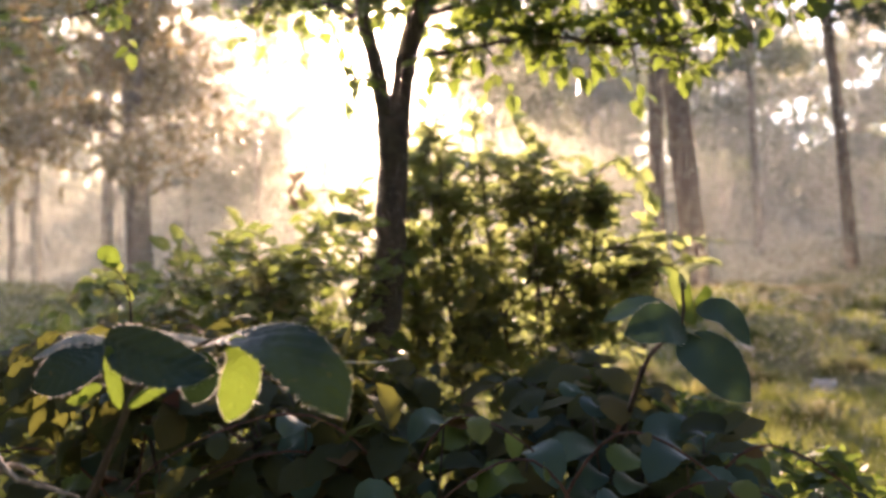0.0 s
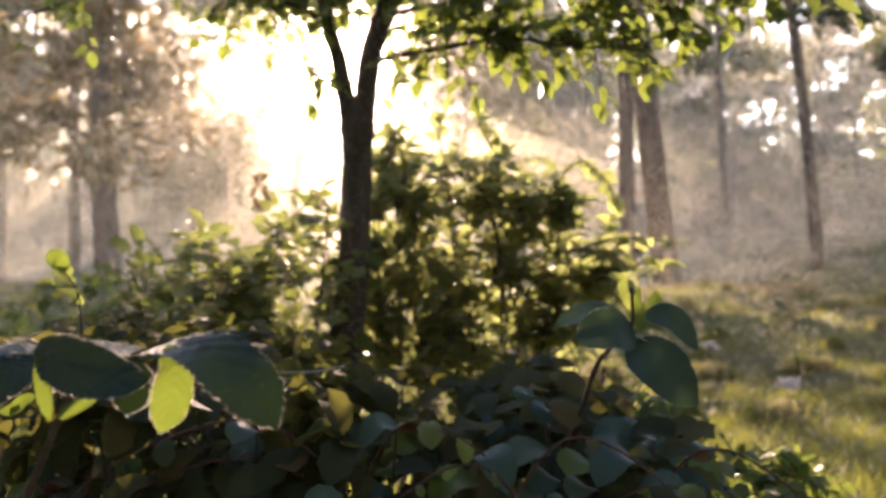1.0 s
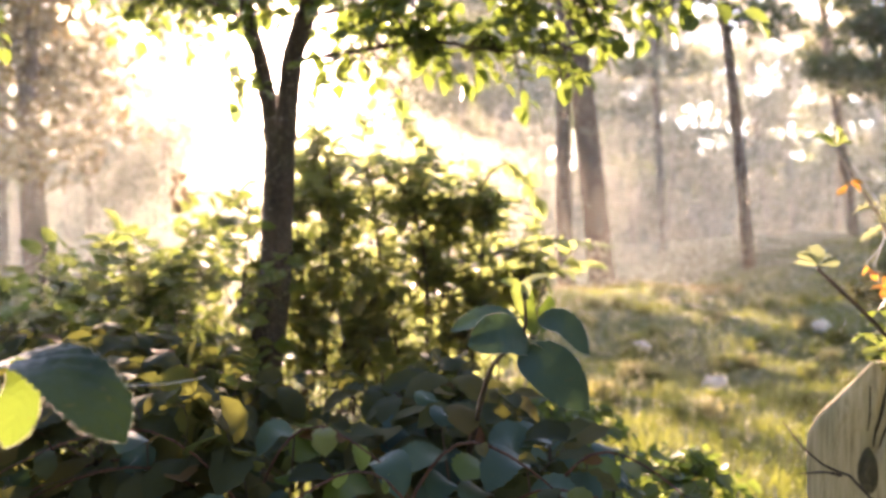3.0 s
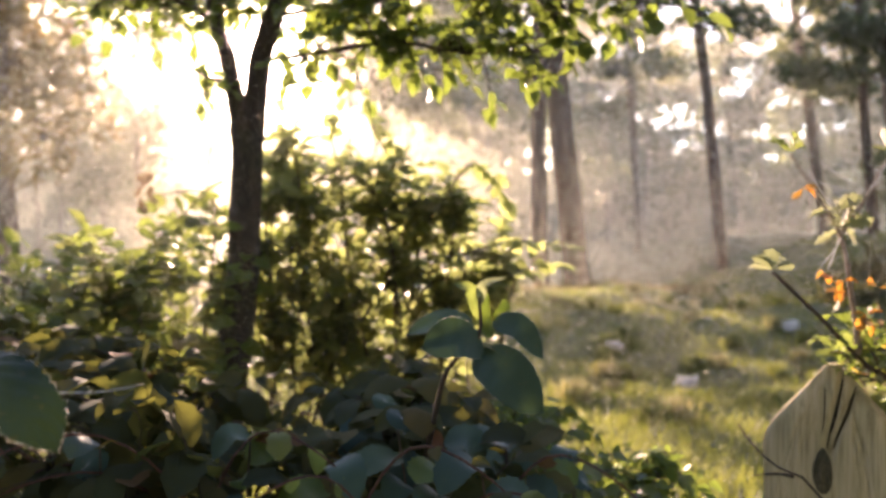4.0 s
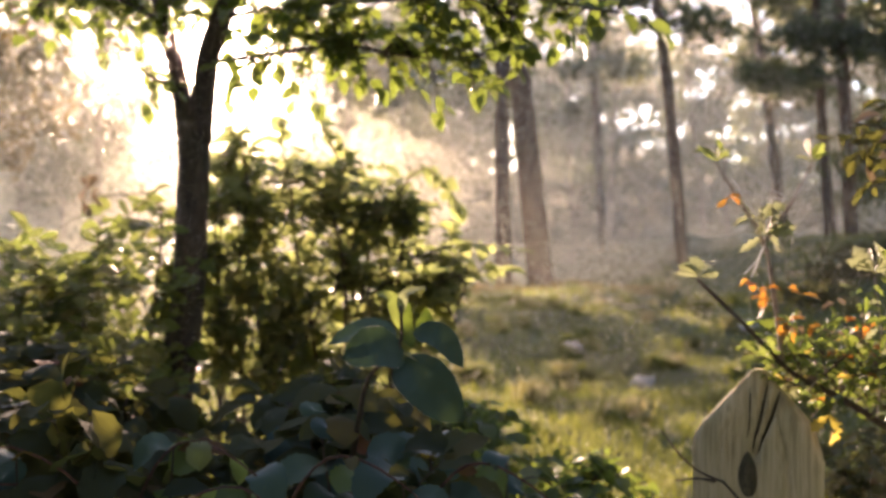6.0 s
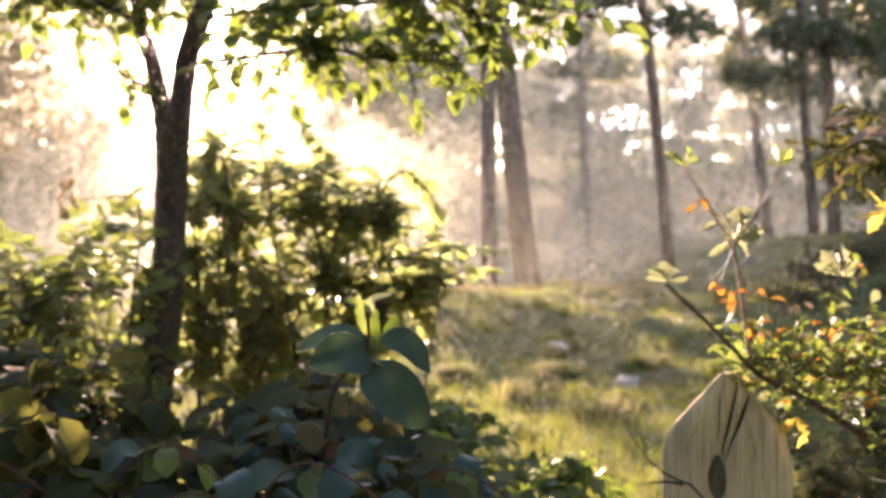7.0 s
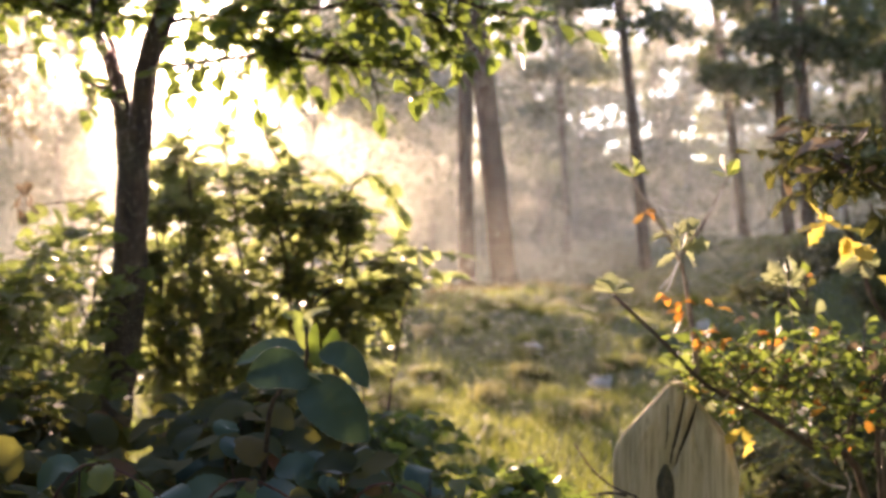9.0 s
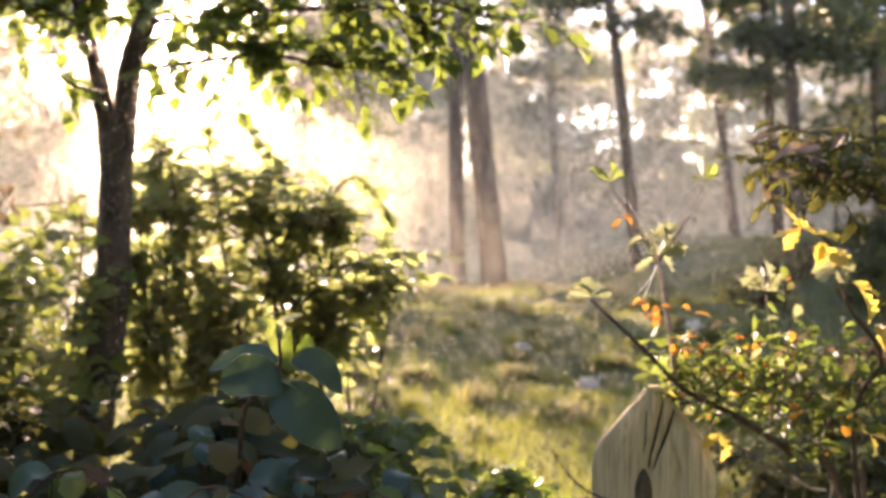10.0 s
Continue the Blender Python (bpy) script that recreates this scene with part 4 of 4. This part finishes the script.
    for k in range(185):
        u = rng.random()
        c = np.array((1.365, 1.950, 1.097)) * (1 - u) + np.array((1.963, 1.950, 1.068)) * u
        c = c + np.array([rng.gauss(0, 0.03), rng.gauss(0, 0.1), rng.gauss(-0.01, 0.045 + 0.045 * u)])
        e = c + np.array([rng.uniform(-0.09, 0.09), rng.uniform(-0.09, 0.09), rng.uniform(-0.03, 0.1)])
        t = smooth_line([c, (c + e) / 2, e], 6)
        chunks.append(tube(t, [0.0025, 0.001], 4))
        some = twig_leaves(t, 6, 0.042, rng, 0.1)
        for leaf in some:
            rng.choices((olive, green, pale, orange, yellow), (73, 12, 10, 2, 3))[0].append(leaf)
    for k in range(40):
        u = rng.random()
        c = np.array((1.628, 2.100, 1.693)) * (1 - u) + np.array((2.045, 2.100, 1.647)) * u + np.array([0, rng.gauss(0, 0.1), rng.gauss(0, 0.05)])
        e = c + np.array([rng.uniform(-0.1, 0.1), rng.uniform(-0.1, 0.1), rng.uniform(-0.08, 0.06)])
        t = smooth_line([c, (c + e) / 2, e], 6)
        chunks.append(tube(t, [0.0025, 0.001], 4))
        dim.extend(twig_leaves(t, 7, 0.06, rng, 0.3))
    withered = []
    for k in range(16):
        c = np.array((1.616, 2.050, 1.691)) * (1 - k / 16) + np.array((1.825, 2.050, 1.639)) * (k / 16)
        withered.append((c + np.array([0, rng.gauss(0, 0.05), rng.gauss(0, 0.03)]), (rng.uniform(-1, 1), rng.uniform(-1, 0.2), rng.uniform(-0.5, 0.5)), (rng.uniform(-0.8, 0.8), -0.6, 0.8), rng.uniform(0.06, 0.095)))
    for k in range(70):
        u = rng.random()
        c = np.array((1.327, 1.930, 1.155)) * (1 - u) + np.array((1.917, 1.930, 1.143)) * u
        withered.append((c + np.array([rng.gauss(0, 0.02), rng.gauss(-0.03, 0.05), rng.gauss(0, 0.05)]), (rng.uniform(-1, 1), rng.uniform(-1, 0.4), rng.uniform(-0.6, 0.8)), (rng.uniform(-1, 1), -0.8, 0.6), rng.uniform(0.02, 0.04)))
    leaves(ob, "withered_leaf", withered, leaf_withered, rng, shapes=NARROW_LEAVES)
    part("twig_mass", mesh_of("twig_mass", *joined(chunks), bark_twig), ob, kind="stuff")
    for store, mat in ((green, leaf_lime), (pale, leaf_pale), (orange, leaf_autumn), (olive, leaf_canopy), (yellow, leaf_yellow), (dim, leaf_dark)):
        leaves(ob, "leaf", store, mat, rng, singles=200, shapes=LOBED_LEAVES)
    silk = thing("spider_silk", (1.295, 1.940, 1.386), "fine spider silk strung between the twigs", "spider web")
    ends = [((1.245, 1.940, 1.564), (1.353, 1.940, 1.503)), ((1.238, 1.940, 1.516), (1.353, 1.940, 1.499)), ((1.216, 1.940, 1.543), (1.291, 1.930, 1.427)), ((1.346, 1.940, 1.503), (1.269, 1.930, 1.414)), ((1.291, 1.930, 1.387), (1.238, 1.930, 1.319)), ((1.284, 1.930, 1.387), (1.255, 1.930, 1.312)), ((1.368, 1.940, 1.503), (1.405, 1.940, 1.559)), ((1.241, 1.930, 1.454), (1.341, 1.930, 1.441)), ((1.255, 1.930, 1.482), (1.287, 1.920, 1.393))]
    for a, b in ends:
        mid = tuple((np.array(a) + np.array(b)) / 2 - np.array([0, 0, 0.006]))
        part("strand", mesh_of("strand", *tube(smooth_line([a, mid, b], 8), [0.0012, 0.0009], 4), silk_mat), silk)


leaf_yellow = leaf_material("yellow_leaf", [(0.0, (0.22, 0.22, 0.05)), (0.6, (0.36, 0.3, 0.06)), (1.0, (0.42, 0.24, 0.06))], (0.7, 0.56, 0.1), 0.45, 0.45)
post_shrub()


# ---- forest ----
def tufts(rng, centres, radius, count, length, blades=6, flat=0.45):
    """Needle tufts scattered in flattened clumps: triangles in one mesh."""
    c = np.repeat(np.array(centres, float), count, 0)
    g = np.random.RandomState(rng.randrange(10**6))
    n = len(c)
    p = c + g.normal(0, 1, (n, 3)) * np.array([radius, radius, radius * flat]) * 0.55
    p = np.repeat(p, blades, 0)
    m = len(p)
    d = g.normal(0, 1, (m, 3)) + np.array([0, 0, 0.3])
    d /= np.linalg.norm(d, axis=1)[:, None]
    s = np.cross(d, g.normal(0, 1, (m, 3)))
    s /= np.linalg.norm(s, axis=1)[:, None] + 1e-9
    ln = length * g.uniform(0.6, 1.3, (m, 1))
    v = np.stack([p - s * ln * 0.16, p + s * ln * 0.16, p + d * ln], 1).reshape(-1, 3)
    return v


def triangles(name, v, material):
    me = bpy.data.meshes.new(name)
    n = len(v) // 3
    me.vertices.add(3 * n)
    me.vertices.foreach_set("co", np.asarray(v, np.float32).ravel())
    me.loops.add(3 * n)
    me.loops.foreach_set("vertex_index", np.arange(3 * n, dtype=np.int32))
    me.polygons.add(n)
    me.polygons.foreach_set("loop_start", np.arange(0, 3 * n, 3, dtype=np.int32))
    me.materials.append(material)
    me.update(calc_edges=True)
    return me


def open_sky(c):
    """False in the clearing through which the low sun comes."""
    return all((Vector(c) - Vector(p)).angle(sun_way) > radians(2.3) for p in ((0.2, 2.0, 1.5), (1.4, 2.0, 1.3), (2.6, 9.0, 0.5), (5.0, 12.0, 0.8), (1.8, 6.5, 0.2), (7.0, 12.5, 1.2), (3.4, 14.0, 0.9)))


def pine(foot, top, radius, height, crown_from, seed, clumps=12, spread=1.6, material=None, label="tall pine with a bare trunk in the mist", count=46, tuft=0.3, name="pine_tree", group="pines"):
    """foot and top: where the trunk stands and a point that it passes on its way up."""
    rng = random.Random(seed)
    foot = np.array([foot[0], foot[1], land(foot[0], foot[1]) - 0.05])
    way = np.array(top, float) - foot
    way /= way[2]
    ob = thing(name, foot, label, "tree", group)
    sway = np.array([rng.uniform(-0.2, 0.2), rng.uniform(-0.2, 0.2), 0])
    line = smooth_line([foot, foot + way * height * 0.3 + sway * 0.2, foot + way * height * 0.65 + sway, foot + way * height], 18)
    part("trunk", mesh_of("trunk", *tube(line, [radius * 1.2, radius, radius * 0.9, radius * 0.72, radius * 0.2], 12, 0.04, rng), bark_pine), ob)
    centres = []
    for k in range(clumps):
        u = crown_from + (1 - crown_from) * (k + rng.random()) / clumps
        i = min(int(u * 17), 16)
        root = line[i]
        a = rng.uniform(0, 2 * math.pi)
        reach = spread * rng.uniform(0.45, 1.1) * (1.15 - 0.6 * (u - crown_from) / (1 - crown_from + 1e-6))
        end = root + np.array([math.cos(a) * reach, math.sin(a) * reach, rng.uniform(-0.1, 0.35) * reach])
        limb = smooth_line([root, (root + end) / 2 + np.array([0, 0, 0.1 * reach]), end], 7)
        part("limb", mesh_of("limb", *tube(limb, [radius * 0.22, radius * 0.07], 5, 0.1, rng), bark_pine), ob)
        centres += [end, (root + end) / 2 + np.array([rng.gauss(0, 0.2), rng.gauss(0, 0.2), 0.15])]
    centres = [c for c in centres if open_sky(c)]
    if not centres:
        return ob
    part("crown", triangles("crown", tufts(rng, centres, spread * 0.42, count, tuft), material or needle), ob, kind="stuff")
    return ob


pine((4.935, 19.4), (4.345, 19.400, 6.061), 0.27, 13, 0.55, 41, label="leaning pine with reddish bark standing in the mist")
pine((3.871, 18.5), (3.780, 18.500, 5.476), 0.17, 12, 0.6, 42)
pine((8.541, 20.0), (8.040, 20.000, 7.497), 0.135, 13, 0.5, 43)
pine((9.668, 30.0), (9.399, 30.000, 7.523), 0.13, 14, 0.42, 44)
pine((13.25, 24.0), (12.349, 24.000, 8.924), 0.14, 14, 0.3, 45, clumps=14)
pine((11.7, 19.0), (11.214, 19.000, 7.413), 0.11, 12, 0.5, 46)
pine((11.6, 18.0), (11.332, 18.000, 7.126), 0.13, 13, 0.3, 47, clumps=14)
pine((13.4, 17.6), (13.2, 17.6, 8), 0.15, 12, 0.15, 51, clumps=20, spread=2.2)
pine((15.6, 20.5), (15.5, 20.5, 8), 0.16, 13, 0.15, 52, clumps=20, spread=2.4)
pine((-6.975, 18.0), (-7.272, 18.000, 6.694), 0.24, 12, 0.26, 48, clumps=20, spread=1.9, material=leaf_rust, label="broad rusty-leaved tree in the haze", tuft=0.32, count=42, name="rusty_tree", group="")
pine((-10.0, 17.0), (-10.2, 17.0, 8), 0.22, 11, 0.2, 49, clumps=22, spread=2.5, material=leaf_rust, label="broad rusty-leaved tree in the haze", tuft=0.32, count=42, name="rusty_tree", group="")
pine((-5.338, 30.0), (-5.038, 30.000, 5.369), 0.2, 12, 0.75, 50)


def far_pines():
    rng = random.Random(77)
    k = 0
    while k < 38:
        az = rng.uniform(-36, 50)
        d = rng.uniform(26, 62)
        x, y = d * math.sin(radians(az)), d * math.cos(radians(az))
        if -9.8 < math.degrees(math.atan2(x - 0.7, y - 2)) < -5.4 or -8.6 < math.degrees(math.atan2(x + 0.1, y)) < -6.6 or (7.5 < az < 34 and d < 44) or (az > 18 and rng.random() < 0.45) or (az < -11 and rng.random() < 0.5):
            continue
        near_sun = -12 < az < -3
        pine((x, y), (x + rng.gauss(0, 0.35), y, 8), rng.uniform(0.09, 0.17), rng.uniform(11, 17), rng.uniform(0.25, 0.5), 100 + k, clumps=rng.randrange(7, 12) if not near_sun else 7, spread=rng.uniform(1.5, 2.4), count=40, tuft=0.36, label="slender pine deep in the misty wood")
        k += 1
    # a closer stand on either side of the clearing
    for k in range(14):
        az, d = rng.uniform(-4, 9), rng.uniform(40, 62)
        x, y = d * math.sin(radians(az)), d * math.cos(radians(az))
        pine((x, y), (x + rng.gauss(0, 0.35), y, 8), rng.uniform(0.1, 0.16), rng.uniform(12, 17), 0.2, 200 + k, clumps=15, spread=rng.uniform(1.9, 2.6), count=40, tuft=0.42, label="slender pine deep in the misty wood")
    for k in range(18):
        az, d = 6 + 33 * (k + rng.random()) / 18, rng.uniform(45, 64)
        x, y = d * math.sin(radians(az)), d * math.cos(radians(az))
        pine((x, y), (x + rng.gauss(0, 0.35), y, 8), rng.uniform(0.08, 0.14), rng.uniform(13, 19), 0.2, 270 + k, clumps=13, spread=rng.uniform(1.7, 2.3), count=34, tuft=0.42, label="slender pine deep in the misty wood")
    for k, (az, d) in enumerate([(-3.6, 33), (-1.6, 36), (0.6, 32), (2.6, 38), (4.2, 34), (-11.8, 36), (-14.0, 31), (-16.2, 38), (-18.6, 34)]):
        x, y = d * math.sin(radians(az)), d * math.cos(radians(az))
        pine((x, y), (x + rng.gauss(0, 0.3), y, 8), rng.uniform(0.08, 0.13), rng.uniform(12, 15), 0.22, 240 + k, clumps=(12 if az < -15 else 17) if az < -9 else 15, spread=rng.uniform(1.7, 2.2), count=34 if az < -9 else 28, tuft=0.4, label="pine with a ragged crown at the edge of the sunlit clearing")


far_pines()


def far_wood():
    """The closed wood behind: undergrowth and crowns too far to tell apart."""
    rng = random.Random(9)
    centres = []
    for k in range(760):
        az, d = rng.uniform(-45, 58), rng.uniform(60, 110)
        h = rng.uniform(0.2, 0.075 * d) if k % 5 else rng.uniform(5, 15)
        if -9.8 < az < -4:
            h = min(h, d * rng.uniform(0.02, 0.13))
        centres.append((d * math.sin(radians(az)), d * math.cos(radians(az)), 0.8 + h))
    tagged(new("far_wood", triangles("far_wood", tufts(rng, centres, 3.4, 50, 1.35, 4, 0.7), needle)), "distant misty wood of pines and undergrowth", "wood", kind="stuff")


far_wood()


def wood_behind():
    """Unseen pines added round and behind the path to keep the sky's light off the near plants."""
    rng = random.Random(55)
    for k in range(24):
        az, d = 62 + 236 * (k + rng.random() * 0.8) / 24, rng.uniform(6.5, 14)
        x, y = d * math.sin(radians(az)), d * math.cos(radians(az))
        pine((x, y), (x + rng.gauss(0, 0.3), y, 8), rng.uniform(0.16, 0.26), rng.uniform(11, 15), 0.22, 300 + k, clumps=18, spread=2.6, count=20, tuft=0.5, label="unseen tall pine added to hold back sky light")


wood_behind()


# dark clumps added on the bank, standing for the shade on its slope
def heather():
    rng = random.Random(66)
    for k, (x, y, r) in enumerate([(8.2, 12.6, 0.5), (9.3, 13.2, 0.7), (7.2, 12.2, 0.4), (10.3, 12.6, 0.8), (9.0, 11.4, 0.5), (11.2, 13.6, 0.9), (8.4, 10.6, 0.45), (10.0, 11.0, 0.6)]):
        at = np.array([x, y, land(x, y)])
        v = tufts(rng, [at + np.array([rng.gauss(0, r * 0.5), rng.gauss(0, r * 0.5), 0.12]) for i in range(5)], r * 0.6, 90, 0.14, 4, 0.45)
        ob = new("heather_clump", triangles("heather_clump", v - at, leaf_dark))
        ob.matrix_basis = Matrix.Translation(at)
        tagged(ob, "low dark clump added for the shade on the bank", "shrub", "heather clumps", kind="stuff")


heather()


# ---- grass, tussocks, litter ----
def grass():
    g = np.random.RandomState(6)
    n = 130000
    y = 2.3 + 18 * g.random_sample(n) ** 1.3
    x = g.uniform(-0.75, 0.95, n) * y
    keep = np.array([noise.noise((a * 0.6, b * 0.6, 9.0)) > (-0.25 if b > 12.8 else -0.8) for a, b in zip(x, y)])
    x, y = x[keep], y[keep]
    z = np.array([land(a, b) for a, b in zip(x, y)])
    n = len(x)
    p = np.stack([x, y, z - 0.01], 1)
    h = g.uniform(0.05, 0.17, (n, 1)) * (0.6 + 0.6 * g.random_sample((n, 1)))
    d = g.normal(0, 0.45, (n, 3))
    d[:, 2] = 1
    s = g.normal(0, 1, (n, 3))
    s[:, 2] = 0
    s /= np.linalg.norm(s, axis=1)[:, None]
    w = 0.003 + 0.0006 * y[:, None]
    v = np.stack([p - s * w, p + s * w, p + d * h], 1).reshape(-1, 3)
    tagged(new("grass", triangles("grass", v, grass_mat)), "short rough grass and moss tufts on the forest floor", "grass", kind="stuff")


grass()


def pale_tufts():
    rng = random.Random(14)
    for k, (x, y) in enumerate([(3.56, 9.0), (3.24, 10.6), (5.67, 10.9)]):
        at = np.array([x, y, land(x, y)])
        v = tufts(rng, [at + np.array([0, 0, 0.09])], 0.075, 150, 0.055, 4, 0.6)
        ob = new("pale_tuft", triangles("pale_tuft", v - at, flower_mat))
        ob.matrix_basis = Matrix.Translation(at)
        tagged(ob, "small pale seed-head tuft catching the light in the grass", "plant", "pale tufts", kind="stuff")


pale_tufts()


def tussocks():
    """Arching tufts of longer grass on the hummocks."""
    g = np.random.RandomState(21)
    meshes = []
    for mat in (grass_mat, grass_mat, straw_mat):
        for k in range(2):
            n = 170
            root = np.stack([g.normal(0, 0.05, n), g.normal(0, 0.05, n), np.full(n, -0.02)], 1)
            a = g.uniform(0, 2 * math.pi, n)
            out = np.stack([np.cos(a), np.sin(a), np.zeros(n)], 1)
            side = np.stack([-np.sin(a), np.cos(a), np.zeros(n)], 1) * g.uniform(0.0025, 0.005, (n, 1))
            h = g.uniform(0.12, 0.27, (n, 1))
            lean = g.uniform(0.1, 0.7, (n, 1))
            up = np.array([0, 0, 1.0])
            mid = root + out * h * lean * 0.4 + up * h * 0.7
            end = root + out * h * lean * 1.3 + up * h * (1 - 0.5 * lean)
            v = np.concatenate([np.stack([root - side, root + side, mid + side], 1), np.stack([root - side, mid + side, mid - side], 1), np.stack([mid - side, mid + side, end], 1)], 1).reshape(-1, 3)
            meshes.append(triangles("grass_tussock", v, mat))
    for k in range(150):
        y = g.uniform(6.2, 15.5)
        x = g.uniform(0.08, 0.82) * y
        ob = new("grass_tussock", meshes[g.randint(len(meshes))])
        size = g.uniform(0.6, 1.25)
        ob.matrix_basis = pose(x, y, land(x, y), 0, 0, g.uniform(0, 360)) @ Matrix.Diagonal((size * 1.2, size * 1.2, size, 1))
        tagged(ob, "arching tuft of long grass on the mossy bank", "grass", "grass tussocks", kind="stuff")


tussocks()


def litter():
    """Rusty dead bracken round the feet of the twin pines."""
    rng = random.Random(44)
    for x, y, r in ((4.5, 18.6, 0.8), (5.6, 18.4, 0.7), (3.5, 17.9, 0.5), (6.6, 17.6, 0.5)):
        at = np.array([x, y, land(x, y)])
        v = tufts(rng, [at + np.array([rng.gauss(0, r * 0.5), rng.gauss(0, r * 0.4), 0.08]) for i in range(6)], r * 0.5, 60, 0.16, 4, 0.3)
        ob = new("dead_bracken", triangles("dead_bracken", v - at, leaf_rust))
        ob.matrix_basis = Matrix.Translation(at)
        tagged(ob, "low rusty heap of dead bracken at the foot of the pines", "fern", "dead bracken", kind="stuff")


litter()


# ---- mist ----
def mist():
    g = np.random.RandomState(3)
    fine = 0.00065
    sets = []
    for y0, y1, cover, zscale, size in MIST:
        ym = (y0 + y1) / 2
        area = (0.62 + 0.78) * ym * (1.3 + 0.33 * ym)
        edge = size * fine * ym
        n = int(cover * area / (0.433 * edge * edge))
        y = g.uniform(y0, y1, n)
        x = g.uniform(-0.62, 0.78, n) * y
        z = 0.1 + g.random_sample(n) * (1.3 + 0.33 * y)
        bank = np.interp(x / y, (-0.35, -0.1, 0.15, 0.6), (1.2, 1.0, 1.0, 0.9) if y0 > 19 else (1.2, 1.0, 0.75, 0.65) if y0 > 10 else (1.2, 1.0, 0.35, 0.3))
        keep = g.random_sample(n) < np.exp(-np.maximum(z - 1.2, 0) / zscale) * bank
        p = np.stack([x, y, z], 1)[keep]
        n = len(p)
        turn = g.uniform(0, 2 * math.pi, n)
        lean = g.normal(0, 0.3, (2, n))
        corners = []
        for k in range(3):
            c, s = np.cos(turn + k * 2.0944), np.sin(turn + k * 2.0944)
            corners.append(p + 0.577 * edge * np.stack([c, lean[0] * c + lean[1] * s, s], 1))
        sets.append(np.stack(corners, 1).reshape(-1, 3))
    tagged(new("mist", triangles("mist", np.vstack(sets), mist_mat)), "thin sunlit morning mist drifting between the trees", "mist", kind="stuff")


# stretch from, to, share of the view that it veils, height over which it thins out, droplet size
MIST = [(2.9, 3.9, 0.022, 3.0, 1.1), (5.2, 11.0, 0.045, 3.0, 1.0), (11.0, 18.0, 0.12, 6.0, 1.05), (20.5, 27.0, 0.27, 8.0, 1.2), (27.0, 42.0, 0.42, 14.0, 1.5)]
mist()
